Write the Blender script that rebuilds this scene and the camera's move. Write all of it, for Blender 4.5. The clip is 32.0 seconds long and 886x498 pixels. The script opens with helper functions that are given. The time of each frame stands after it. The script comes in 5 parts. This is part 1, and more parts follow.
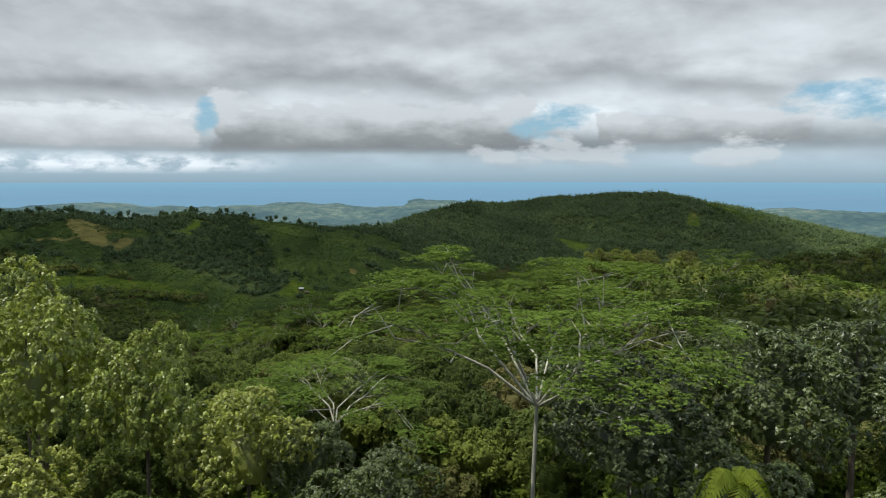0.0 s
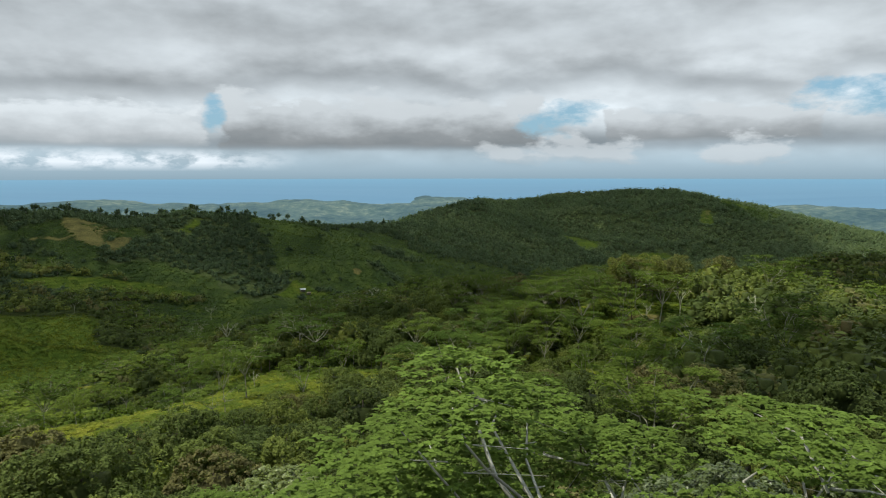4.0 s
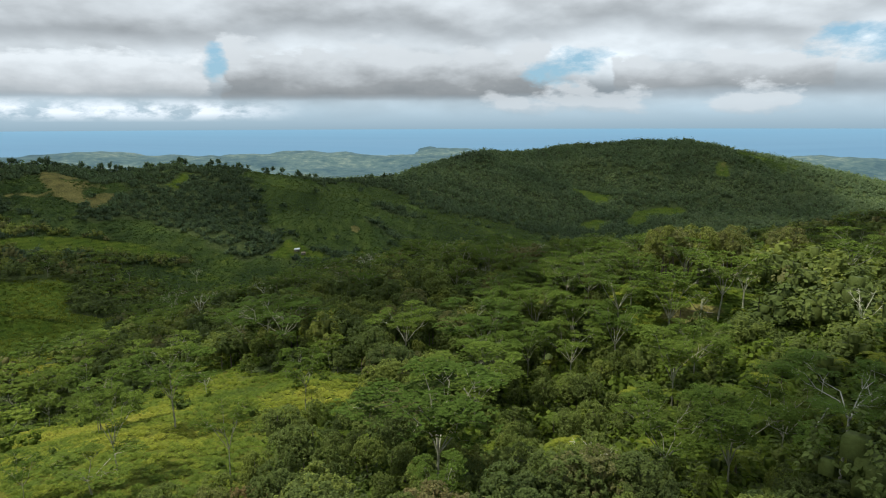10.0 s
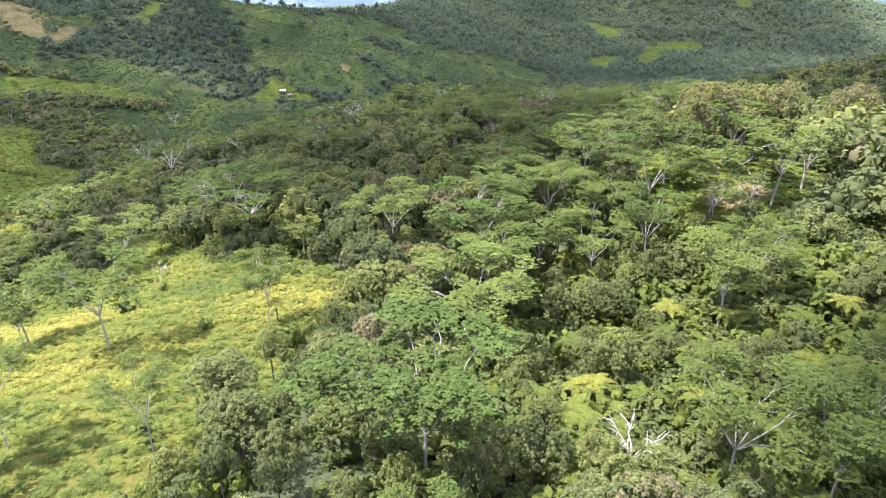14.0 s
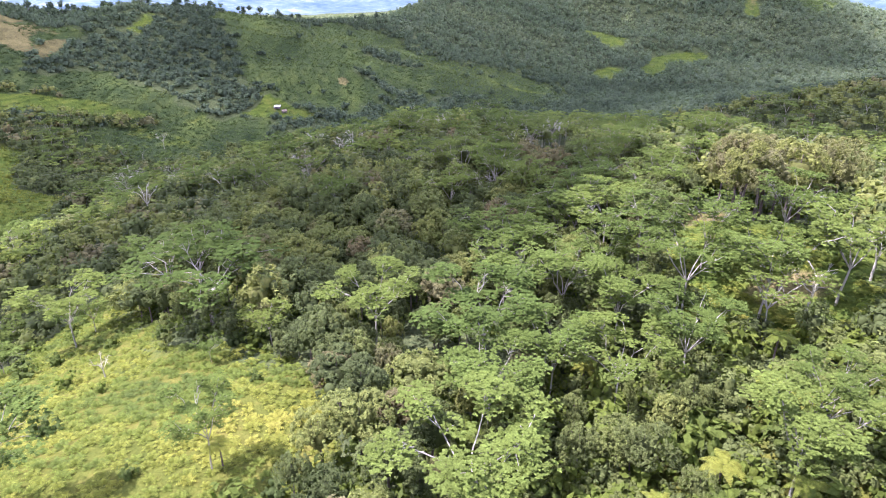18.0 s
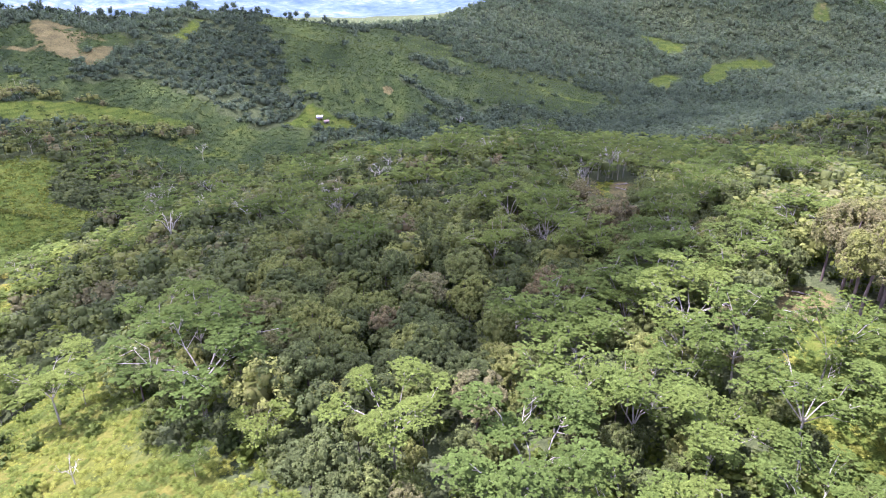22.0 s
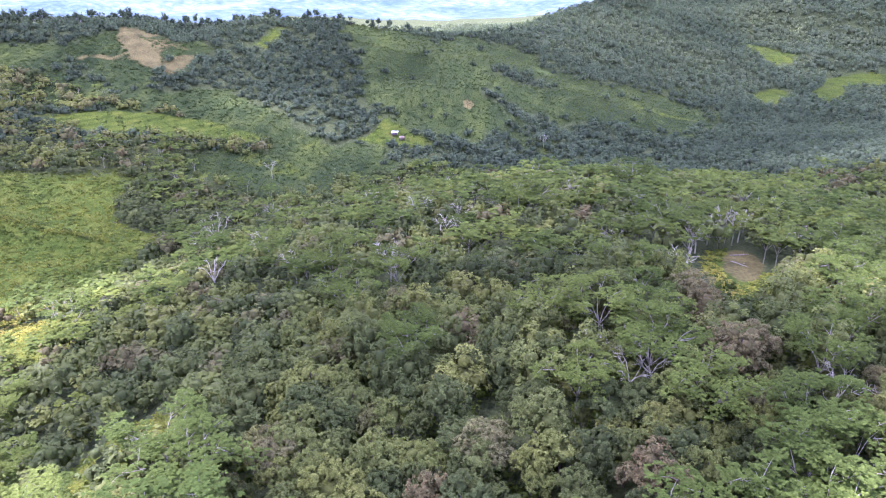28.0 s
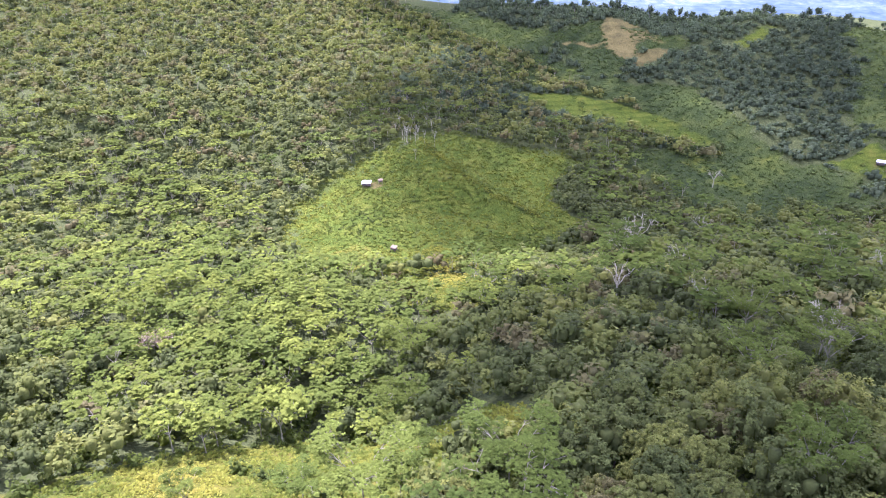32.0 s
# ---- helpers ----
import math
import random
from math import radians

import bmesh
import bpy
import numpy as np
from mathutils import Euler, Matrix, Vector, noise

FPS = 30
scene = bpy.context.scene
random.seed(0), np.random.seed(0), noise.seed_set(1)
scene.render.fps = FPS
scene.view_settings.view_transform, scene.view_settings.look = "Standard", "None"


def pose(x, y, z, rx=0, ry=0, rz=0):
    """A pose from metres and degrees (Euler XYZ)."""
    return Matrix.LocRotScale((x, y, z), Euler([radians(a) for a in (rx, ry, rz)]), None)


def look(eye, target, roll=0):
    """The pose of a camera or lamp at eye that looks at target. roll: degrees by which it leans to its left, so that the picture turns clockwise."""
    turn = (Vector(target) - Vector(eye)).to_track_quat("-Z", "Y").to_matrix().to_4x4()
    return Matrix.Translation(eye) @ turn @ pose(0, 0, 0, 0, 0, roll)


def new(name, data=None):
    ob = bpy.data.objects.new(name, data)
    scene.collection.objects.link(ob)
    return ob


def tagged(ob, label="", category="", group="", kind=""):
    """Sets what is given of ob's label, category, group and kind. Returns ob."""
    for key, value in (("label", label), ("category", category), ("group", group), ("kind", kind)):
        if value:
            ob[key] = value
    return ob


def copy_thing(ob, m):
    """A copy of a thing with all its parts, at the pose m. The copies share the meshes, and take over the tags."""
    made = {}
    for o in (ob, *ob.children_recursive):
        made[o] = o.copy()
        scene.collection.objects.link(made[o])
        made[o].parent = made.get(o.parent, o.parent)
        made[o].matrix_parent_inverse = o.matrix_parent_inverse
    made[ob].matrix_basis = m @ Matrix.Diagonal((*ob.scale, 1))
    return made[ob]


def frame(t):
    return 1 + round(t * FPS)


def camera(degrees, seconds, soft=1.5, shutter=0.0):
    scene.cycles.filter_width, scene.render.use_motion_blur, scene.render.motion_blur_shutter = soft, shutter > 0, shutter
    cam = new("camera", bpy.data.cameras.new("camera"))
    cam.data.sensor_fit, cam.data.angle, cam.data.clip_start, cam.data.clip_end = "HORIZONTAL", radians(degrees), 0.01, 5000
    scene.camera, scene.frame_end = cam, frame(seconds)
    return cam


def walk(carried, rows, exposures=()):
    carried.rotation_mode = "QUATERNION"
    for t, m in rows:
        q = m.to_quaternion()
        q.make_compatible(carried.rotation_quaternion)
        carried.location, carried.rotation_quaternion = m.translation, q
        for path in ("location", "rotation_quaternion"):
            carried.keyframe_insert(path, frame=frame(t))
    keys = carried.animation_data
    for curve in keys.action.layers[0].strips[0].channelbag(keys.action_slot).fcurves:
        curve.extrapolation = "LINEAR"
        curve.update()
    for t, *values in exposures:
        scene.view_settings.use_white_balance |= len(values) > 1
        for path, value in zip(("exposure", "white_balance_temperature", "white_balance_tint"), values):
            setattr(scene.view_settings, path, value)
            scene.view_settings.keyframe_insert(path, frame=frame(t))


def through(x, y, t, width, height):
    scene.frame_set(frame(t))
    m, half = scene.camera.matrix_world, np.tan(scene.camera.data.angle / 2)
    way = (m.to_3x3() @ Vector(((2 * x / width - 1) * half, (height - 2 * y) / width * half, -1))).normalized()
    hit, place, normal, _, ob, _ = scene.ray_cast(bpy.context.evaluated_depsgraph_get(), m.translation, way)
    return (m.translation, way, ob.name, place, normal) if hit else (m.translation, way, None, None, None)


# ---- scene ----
cam = camera(68.3, 32.0, 1.1)
PATH = [
    (0, (1.177, -38.699, 0.406), (1.161, -36.711, 0.186), -0.0),
    (0.5, (1.188, -36.154, 0.4), (1.169, -34.166, 0.179), -0.1),
    (1, (1.184, -33.235, 0.404), (1.163, -31.247, 0.183), -0.1),
    (1.5, (1.161, -29.961, 0.415), (1.139, -27.974, 0.192), -0.1),
    (2, (1.122, -26.356, 0.426), (1.095, -24.369, 0.203), -0.1),
    (2.5, (1.073, -22.464, 0.425), (1.044, -20.477, 0.2), -0.1),
    (3, (1.036, -18.457, 0.403), (1.004, -16.47, 0.177), -0.1),
    (3.5, (1.02, -14.465, 0.372), (0.985, -12.478, 0.144), -0.1),
    (5.5, (1.089, 1.255, 0.272), (1.045, 3.241, 0.04), -0.0),
    (6, (1.17, 5.178, 0.282), (1.124, 7.164, 0.049), -0.1),
    (6.5, (1.284, 9.109, 0.308), (1.236, 11.094, 0.072), -0.1),
    (7, (1.417, 13.024, 0.349), (1.368, 15.009, 0.111), -0.2),
    (7.5, (1.546, 16.913, 0.393), (1.496, 18.898, 0.154), -0.2),
    (8, (1.672, 20.796, 0.43), (1.622, 22.781, 0.19), -0.2),
    (8.5, (1.813, 24.693, 0.455), (1.763, 26.678, 0.214), -0.2),
    (9, (1.974, 28.593, 0.467), (1.924, 30.578, 0.222), -0.2),
    (9.5, (2.129, 32.468, 0.463), (2.077, 34.452, 0.214), -0.2),
    (10, (2.233, 36.307, 0.449), (2.18, 38.271, 0.072), -0.2),
    (10.5, (2.253, 40.144, 0.435), (2.201, 42.08, -0.064), -0.2),
    (11, (2.2, 44.02, 0.437), (2.15, 45.944, -0.108), -0.1),
    (11.5, (2.116, 47.946, 0.46), (2.067, 49.836, -0.194), -0.1),
    (12, (2.045, 51.902, 0.5), (1.997, 53.788, -0.165), -0.0),
    (12.5, (2.025, 55.859, 0.552), (1.98, 57.684, -0.265), -0.0),
    (13, (2.073, 59.752, 0.631), (2.028, 61.563, -0.216), -0.0),
    (13.5, (2.171, 63.532, 0.759), (2.126, 65.343, -0.088), -0.1),
    (15.5, (2.958, 77.462, 1.742), (2.91, 79.274, 0.897), 0.0),
    (16, (3.075, 81.114, 2.311), (3.023, 82.927, 1.468), 0.0),
    (16.5, (3.16, 84.811, 3.034), (3.108, 86.625, 2.193), 0.0),
    (17, (3.219, 88.493, 3.931), (3.166, 90.307, 3.091), 0.0),
    (17.5, (3.27, 92.129, 4.959), (3.218, 93.944, 4.121), -0.0),
    (18, (3.325, 95.735, 6.059), (3.274, 97.551, 5.223), -0.0),
    (18.5, (3.388, 99.321, 7.15), (3.336, 101.137, 6.315), -0.1),
    (19, (3.447, 102.887, 8.122), (3.394, 104.704, 7.287), -0.2),
    (19.5, (3.488, 106.446, 8.863), (3.435, 108.264, 8.031), -0.3),
    (20, (3.5, 110.023, 9.314), (3.401, 111.838, 8.48), -0.3),
    (20.5, (3.479, 113.634, 9.51), (3.301, 115.444, 8.677), -0.3),
    (21, (3.421, 117.269, 9.556), (3.237, 119.078, 8.724), -0.3),
    (21.5, (3.327, 120.896, 9.569), (3.142, 122.705, 8.737), -0.3),
    (22, (3.202, 124.489, 9.634), (3.015, 126.297, 8.8), -0.3),
    (22.5, (3.057, 128.049, 9.808), (2.87, 129.857, 8.974), -0.3),
    (23, (2.899, 131.611, 10.136), (2.711, 133.418, 9.3), -0.3),
    (23.5, (2.72, 135.218, 10.644), (2.531, 137.025, 9.807), -0.4),
    (24, (2.499, 138.899, 11.329), (2.308, 140.705, 10.492), -0.4),
    (24.5, (2.219, 142.647, 12.149), (2.027, 144.453, 11.312), -0.4),
    (25, (1.903, 146.37, 12.961), (1.711, 148.177, 12.126), -0.3),
    (25.5, (1.587, 149.982, 13.669), (1.394, 151.79, 12.835), -0.3),
    (27.5, (0.396, 163.303, 15.502), (0.193, 165.109, 14.665), -0.7),
    (28, (-0.182, 166.416, 15.625), (-0.602, 168.184, 14.791), -0.7),
    (28.5, (-0.887, 169.43, 15.619), (-1.522, 171.134, 14.788), -0.8),
    (29, (-1.697, 172.223, 15.529), (-2.41, 173.896, 14.697), -0.9),
    (29.5, (-2.53, 174.678, 15.42), (-3.422, 176.263, 14.588), -1.0),
    (30, (-3.333, 176.784, 15.315), (-4.427, 178.238, 14.485), -1.1),
    (30.5, (-4.083, 178.535, 15.229), (-5.295, 179.893, 14.398), -1.2),
    (31, (-4.779, 179.925, 15.166), (-6.072, 181.205, 14.335), -1.3),
    (31.5, (-5.435, 180.957, 15.121), (-6.817, 182.14, 14.291), -1.4),
    (32, (-6.059, 181.65, 15.081), (-7.505, 182.756, 14.253), -1.6),
]
EXPOSURES = [(0, 0.12, 6100, 6), (9.5, 0.12, 6100, 6), (10.5, 0.55, 6050, 9), (11.5, 1.1, 5850, 17), (12, 1.4, 5700, 24), (12.5, 1.8, 5500, 32), (13.2, 2.08, 5300, 46), (20, 2.08, 5200, 57), (26, 2.36, 5010, 68), (28.5, 2.39, 4980, 68), (30, 2.15, 5120, 62), (32, 2.02, 5240, 58)]
walk(cam, [(t, look(eye, target, roll)) for t, eye, target, roll in PATH], EXPOSURES)


# ---- light ----
def add(nt, kind, inputs=None, **props):
    """A node of that kind, with its properties set and its inputs given as values or joined to sockets."""
    node = nt.nodes.new(kind)
    for key, value in props.items():
        setattr(node, key, value)
    for key, value in (inputs or {}).items():
        if isinstance(value, bpy.types.NodeSocket):
            nt.links.new(value, node.inputs[key])
        else:
            node.inputs[key].default_value = value
    return node


def calc(nt, op, a, b=0.0, c=0.0, clamp=False):
    return add(nt, "ShaderNodeMath", {0: a, 1: b, 2: c}, operation=op, use_clamp=clamp).outputs[0]


def blend(nt, fac, a, b, mode="MIX"):
    return add(nt, "ShaderNodeMix", {0: fac, 6: a, 7: b}, data_type="RGBA", blend_type=mode).outputs[2]


def ramp(nt, fac, stops, mode="LINEAR"):
    node = add(nt, "ShaderNodeValToRGB", {0: fac})
    node.color_ramp.interpolation = mode
    while len(node.color_ramp.elements) < len(stops):
        node.color_ramp.elements.new(0.5)
    for e, (p, c) in zip(node.color_ramp.elements, stops):
        e.position, e.color = p, (*c, 1)
    return node.outputs[0]


def noise_tex(nt, vec, scale, detail=4.0, rough=0.55, out=0):
    return add(nt, "ShaderNodeTexNoise", {"Vector": vec, "Scale": scale, "Detail": detail, "Roughness": rough}).outputs[out]


SUN_ELEV, SUN_AZ = radians(64), radians(-100)  # from the horizon; from +y towards +x
SUN_WAY = Vector((math.sin(SUN_AZ) * math.cos(SUN_ELEV), math.cos(SUN_AZ) * math.cos(SUN_ELEV), math.sin(SUN_ELEV)))
sun = new("sun", bpy.data.lights.new("sun", "SUN"))
sun.data.energy, sun.data.angle, sun.data.color = 3.85, radians(1.2), (1.0, 0.94, 0.76)
sun.matrix_world = look(SUN_WAY * 100, (0, 0, 0))

world = bpy.data.worlds.new("cloudy_sky")
world.use_nodes = True
scene.world = world
nt = world.node_tree
nt.nodes.clear()
way = add(nt, "ShaderNodeTexCoord").outputs["Generated"]
part_x, part_y, part_z = add(nt, "ShaderNodeSeparateXYZ", {0: way}).outputs
az = calc(nt, "ARCTAN2", part_x, part_y)
el = calc(nt, "ARCSINE", part_z)
sky = add(nt, "ShaderNodeTexSky", sky_type="NISHITA", sun_disc=False, sun_elevation=SUN_ELEV, sun_rotation=SUN_AZ,
          air_density=1.0, dust_density=1.5, ozone_density=1.2).outputs[0]
flat = add(nt, "ShaderNodeCombineXYZ", {0: calc(nt, "MULTIPLY", az, 5.0), 1: calc(nt, "MULTIPLY", el, 11.0)}).outputs[0]
above = add(nt, "ShaderNodeVectorMath", {0: flat, 1: (0.05, 0.22, 0.0)}, operation="ADD").outputs[0]
puffs, higher = noise_tex(nt, flat, 1.0, 6.0, 0.5), noise_tex(nt, above, 1.0, 6.0, 0.5)
wide = noise_tex(nt, flat, 0.38, 3.0, 0.5)
# heights of the cloud rows in degrees, shifted by the noise so that bases and tops run uneven
deg = calc(nt, "MULTIPLY", el, 180 / math.pi)
bend = calc(nt, "MULTIPLY_ADD", calc(nt, "SUBTRACT", puffs, 0.5), 7.0, calc(nt, "MULTIPLY", calc(nt, "SUBTRACT", wide, 0.5), 4.0))
bend = calc(nt, "MULTIPLY", bend, calc(nt, "MULTIPLY_ADD", deg, 0.2, -0.36, clamp=True))
height = calc(nt, "DIVIDE", calc(nt, "ADD", calc(nt, "ADD", deg, bend), 2.0), 32.0, clamp=True)
rows = ramp(nt, height, [
    (0.0, (0.23, 0.34, 0.42)), (0.047, (0.28, 0.375, 0.44)), (0.085, (0.42, 0.52, 0.585)), (0.118, (0.48, 0.555, 0.60)),
    (0.136, (0.27, 0.30, 0.325)), (0.160, (0.35, 0.375, 0.39)), (0.205, (0.64, 0.665, 0.68)), (0.245, (0.72, 0.745, 0.76)),
    (0.280, (0.46, 0.48, 0.495)), (0.31, (0.40, 0.415, 0.425)), (0.37, (0.64, 0.655, 0.665)), (0.44, (0.46, 0.475, 0.485)),
    (0.52, (0.54, 0.555, 0.565)), (0.75, (0.55, 0.57, 0.59)), (1.0, (0.60, 0.62, 0.65))], "B_SPLINE")
lit = calc(nt, "MULTIPLY_ADD", calc(nt, "SUBTRACT", puffs, higher), 1.5, calc(nt, "MULTIPLY", calc(nt, "MULTIPLY_ADD", wide, 0.5, 0.78), add(nt, "ShaderNodeMapRange", {0: az, 1: radians(-34), 2: radians(34), 3: 0.90, 4: 1.12}).outputs[0]))
grain = add(nt, "ShaderNodeMapRange", {0: deg, 1: 0.2, 2: 2.4, 3: 1.0, 4: lit}).outputs[0]
clouds = blend(nt, 1.0, rows, add(nt, "ShaderNodeCombineXYZ", {0: grain, 1: grain, 2: grain}).outputs[0], "MULTIPLY")
# a low bank of small heaped clouds
bank = calc(nt, "MULTIPLY", add(nt, "ShaderNodeMapRange", {0: az, 1: radians(-13), 2: radians(-21)}).outputs[0],
            calc(nt, "MULTIPLY", add(nt, "ShaderNodeMapRange", {0: deg, 1: 0.2, 2: 0.9}).outputs[0], add(nt, "ShaderNodeMapRange", {0: deg, 1: 2.1, 2: 1.3}).outputs[0]))
small = add(nt, "ShaderNodeMapRange", {0: noise_tex(nt, flat, 3.4, 6.0, 0.6), 1: 0.42, 2: 0.56}).outputs[0]
clouds = blend(nt, calc(nt, "MULTIPLY", bank, small), clouds, (0.88, 0.91, 0.94, 1))
# rows of flat-based clouds low over the sea: from, to, base and top in degrees, shade of the base and of the top
ragged = calc(nt, "MULTIPLY", calc(nt, "SUBTRACT", noise_tex(nt, flat, 2.6, 6.0, 0.55), 0.5), 1.0)
for west, east, base, top, dark, light, loose in ((-60.0, -20.8, 2.25, 5.6, 0.42, 0.80, 1.5), (-19.7, 7.4, 2.2, 6.4, 0.25, 0.66, 1.5), (12.5, 28.8, 2.7, 5.4, 0.30, 0.68, 1.5), (2.0, 15.0, 0.9, 3.1, 0.5, 0.66, 4.0),
                                           (20.0, 27.0, 0.8, 2.9, 0.5, 0.72, 4.0), (33.0, 70.0, 2.4, 4.6, 0.45, 0.74, 1.5)):
    centre, half = radians((west + east) / 2), radians((east - west) / 2)
    side = calc(nt, "DIVIDE", calc(nt, "ABSOLUTE", calc(nt, "SUBTRACT", az, centre)), half)
    rise = calc(nt, "DIVIDE", calc(nt, "SUBTRACT", deg, base), top - base)
    body = calc(nt, "ADD", calc(nt, "SUBTRACT", 1.0, calc(nt, "MAXIMUM", calc(nt, "POWER", side, 9.0 / loose), rise)), calc(nt, "MULTIPLY", ragged, loose))
    mask = calc(nt, "MULTIPLY", add(nt, "ShaderNodeMapRange", {0: body, 1: -0.02, 2: 0.1 * loose}).outputs[0],
                add(nt, "ShaderNodeMapRange", {0: calc(nt, "ADD", rise, calc(nt, "MULTIPLY", ragged, 0.4 * loose - 0.44)), 1: -0.06, 2: 0.05 * loose}).outputs[0])
    tint = ramp(nt, calc(nt, "ADD", rise, ragged), [(0.0, (dark, dark * 1.05, dark * 1.08)), (0.25, (dark * 1.25, dark * 1.28, dark * 1.3)), (0.7, (light * 0.95, light * 0.97, light * 0.98)), (1.0, (light, light * 1.02, light * 1.03))])
    clouds = blend(nt, calc(nt, "MULTIPLY", mask, 0.72 if loose > 2 else 1.0), clouds, tint)
# gaps of blue sky between the rows
gap = None
for gap_az, gap_el, wide_az, wide_el in ((-20.2, 5.0, 0.8, 1.1), (9.0, 4.6, 2.8, 1.3), (31.5, 5.6, 4.4, 1.2), (-70, 8, 6, 2), (80, 9, 6, 2), (150, 7, 8, 2)):
    a = calc(nt, "DIVIDE", calc(nt, "SUBTRACT", az, radians(gap_az)), radians(wide_az))
    b = calc(nt, "DIVIDE", calc(nt, "SUBTRACT", deg, gap_el), wide_el)
    r = calc(nt, "ADD", calc(nt, "MULTIPLY", a, a), calc(nt, "MULTIPLY", b, b))
    r = calc(nt, "ADD", r, calc(nt, "MULTIPLY", calc(nt, "SUBTRACT", noise_tex(nt, flat, 2.2, 6.0, 0.6), 0.5), 9.0))
    m = add(nt, "ShaderNodeMapRange", {0: r, 1: 1.6, 2: 0.0, 3: 0.0, 4: 1.0}).outputs[0]
    gap = m if gap is None else calc(nt, "MAXIMUM", gap, m)
overhead = add(nt, "ShaderNodeMapRange", {0: calc(nt, "ADD", wide, calc(nt, "MULTIPLY", calc(nt, "SUBTRACT", puffs, 0.5), 0.6)), 1: 0.50, 2: 0.60}).outputs[0]
overhead = calc(nt, "MULTIPLY", overhead, add(nt, "ShaderNodeMapRange", {0: deg, 1: 22.0, 2: 34.0}).outputs[0])
gap = calc(nt, "MAXIMUM", gap, overhead)
blue = blend(nt, 1.0, sky, (0.10, 0.10, 0.10, 1), "MULTIPLY")
haze = blend(nt, 0.7, blue, (0.31, 0.52, 0.66, 1))
shown = blend(nt, gap, clouds, haze)
add(nt, "ShaderNodeOutputWorld", {0: add(nt, "ShaderNodeBackground", {0: shown, 1: 0.94}).outputs[0]})


# ---- materials ----
def material(name):
    m = bpy.data.materials.new(name)
    m.use_nodes = True
    m.node_tree.nodes.clear()
    return m, m.node_tree


def finish(nt, shader):
    add(nt, "ShaderNodeOutputMaterial", {0: shader})


def leaf_material(name, stops, tone="object", through=0.3, rough=0.5, vary=0.35, specks=0.25, shine=0.03):
    """Foliage: the tone of the whole plant picks the hue, each leaf differs a little, light passes through; the shade
    layer darkens leaves inside a crown.
    """
    m, nt = material(name)
    whole = add(nt, "ShaderNodeSeparateColor", {0: add(nt, "ShaderNodeObjectInfo").outputs["Color"]}).outputs[0] if tone == "object" else add(nt, "ShaderNodeAttribute", attribute_name="tone").outputs["Fac"]
    island = add(nt, "ShaderNodeNewGeometry").outputs["Random Per Island"]
    place = add(nt, "ShaderNodeTexCoord").outputs["Object"]
    patch = noise_tex(nt, place, 0.55, 3.0, 0.6)
    pick = calc(nt, "ADD", calc(nt, "MULTIPLY", whole, 0.95), calc(nt, "MULTIPLY", calc(nt, "SUBTRACT", patch, 0.45), 0.2), clamp=True)
    colour = ramp(nt, pick, stops)
    bunch_shade = add(nt, "ShaderNodeAttribute", attribute_name="shade").outputs["Fac"]
    light = calc(nt, "MULTIPLY_ADD", island, vary, calc(nt, "MULTIPLY_ADD", bunch_shade, 0.9, 0.55 - vary / 2))
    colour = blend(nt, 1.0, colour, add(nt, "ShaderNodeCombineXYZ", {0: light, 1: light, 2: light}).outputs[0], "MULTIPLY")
    speck = noise_tex(nt, place, 2.6, 3.0, 0.7)
    colour = blend(nt, 1.0, colour, ramp(nt, speck, [(0.32, (1 - specks,) * 3), (0.5, (1.0, 1.0, 1.0)), (0.68, (1 + specks,) * 3)]), "MULTIPLY")
    relief = add(nt, "ShaderNodeBump", {"Strength": 0.25, "Distance": 0.3, "Height": speck}).outputs[0]
    body = add(nt, "ShaderNodeBsdfPrincipled", {"Base Color": colour, "Roughness": rough, "Specular IOR Level": shine, "Normal": relief})
    warm = blend(nt, 1.0, colour, (1.25, 1.35, 0.55, 1), "MULTIPLY")
    thin = add(nt, "ShaderNodeBsdfTranslucent", {0: warm})
    finish(nt, add(nt, "ShaderNodeMixShader", {0: through, 1: body.outputs[0], 2: thin.outputs[0]}).outputs[0])
    return m


BROAD = [(0.0, (0.062, 0.080, 0.026)), (0.25, (0.082, 0.108, 0.032)), (0.45, (0.112, 0.138, 0.037)), (0.60, (0.138, 0.168, 0.040)),
         (0.70, (0.178, 0.200, 0.044)), (0.78, (0.146, 0.148, 0.056)), (0.90, (0.152, 0.138, 0.056)), (1.0, (0.176, 0.120, 0.052))]
FEATHER = [(0.0, (0.066, 0.104, 0.019)), (0.4, (0.094, 0.136, 0.024)), (0.75, (0.124, 0.166, 0.028)), (1.0, (0.164, 0.206, 0.032))]
UNDER = [(0.0, (0.056, 0.082, 0.024)), (0.4, (0.112, 0.152, 0.022)), (0.7, (0.220, 0.234, 0.032)), (1.0, (0.310, 0.285, 0.050))]
FRESH = [(0.0, (0.066, 0.116, 0.020)), (0.5, (0.100, 0.152, 0.028)), (1.0, (0.136, 0.190, 0.038))]
# hill greens paled and blued: distance haze put into the leaf colour
HAZY_HILL = [(0.0, (0.074, 0.104, 0.056)), (0.5, (0.124, 0.168, 0.086)), (0.8, (0.160, 0.204, 0.100)), (1.0, (0.190, 0.230, 0.106))]
PLANT = [(0.0, (0.052, 0.082, 0.027)), (0.5, (0.082, 0.121, 0.035)), (1.0, (0.122, 0.156, 0.041))]
GLOSSY = [(0.0, (0.062, 0.078, 0.034)), (0.4, (0.110, 0.140, 0.046)), (0.72, (0.245, 0.282, 0.056)), (1.0, (0.30, 0.31, 0.064))]
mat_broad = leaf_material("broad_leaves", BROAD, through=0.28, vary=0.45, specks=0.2)
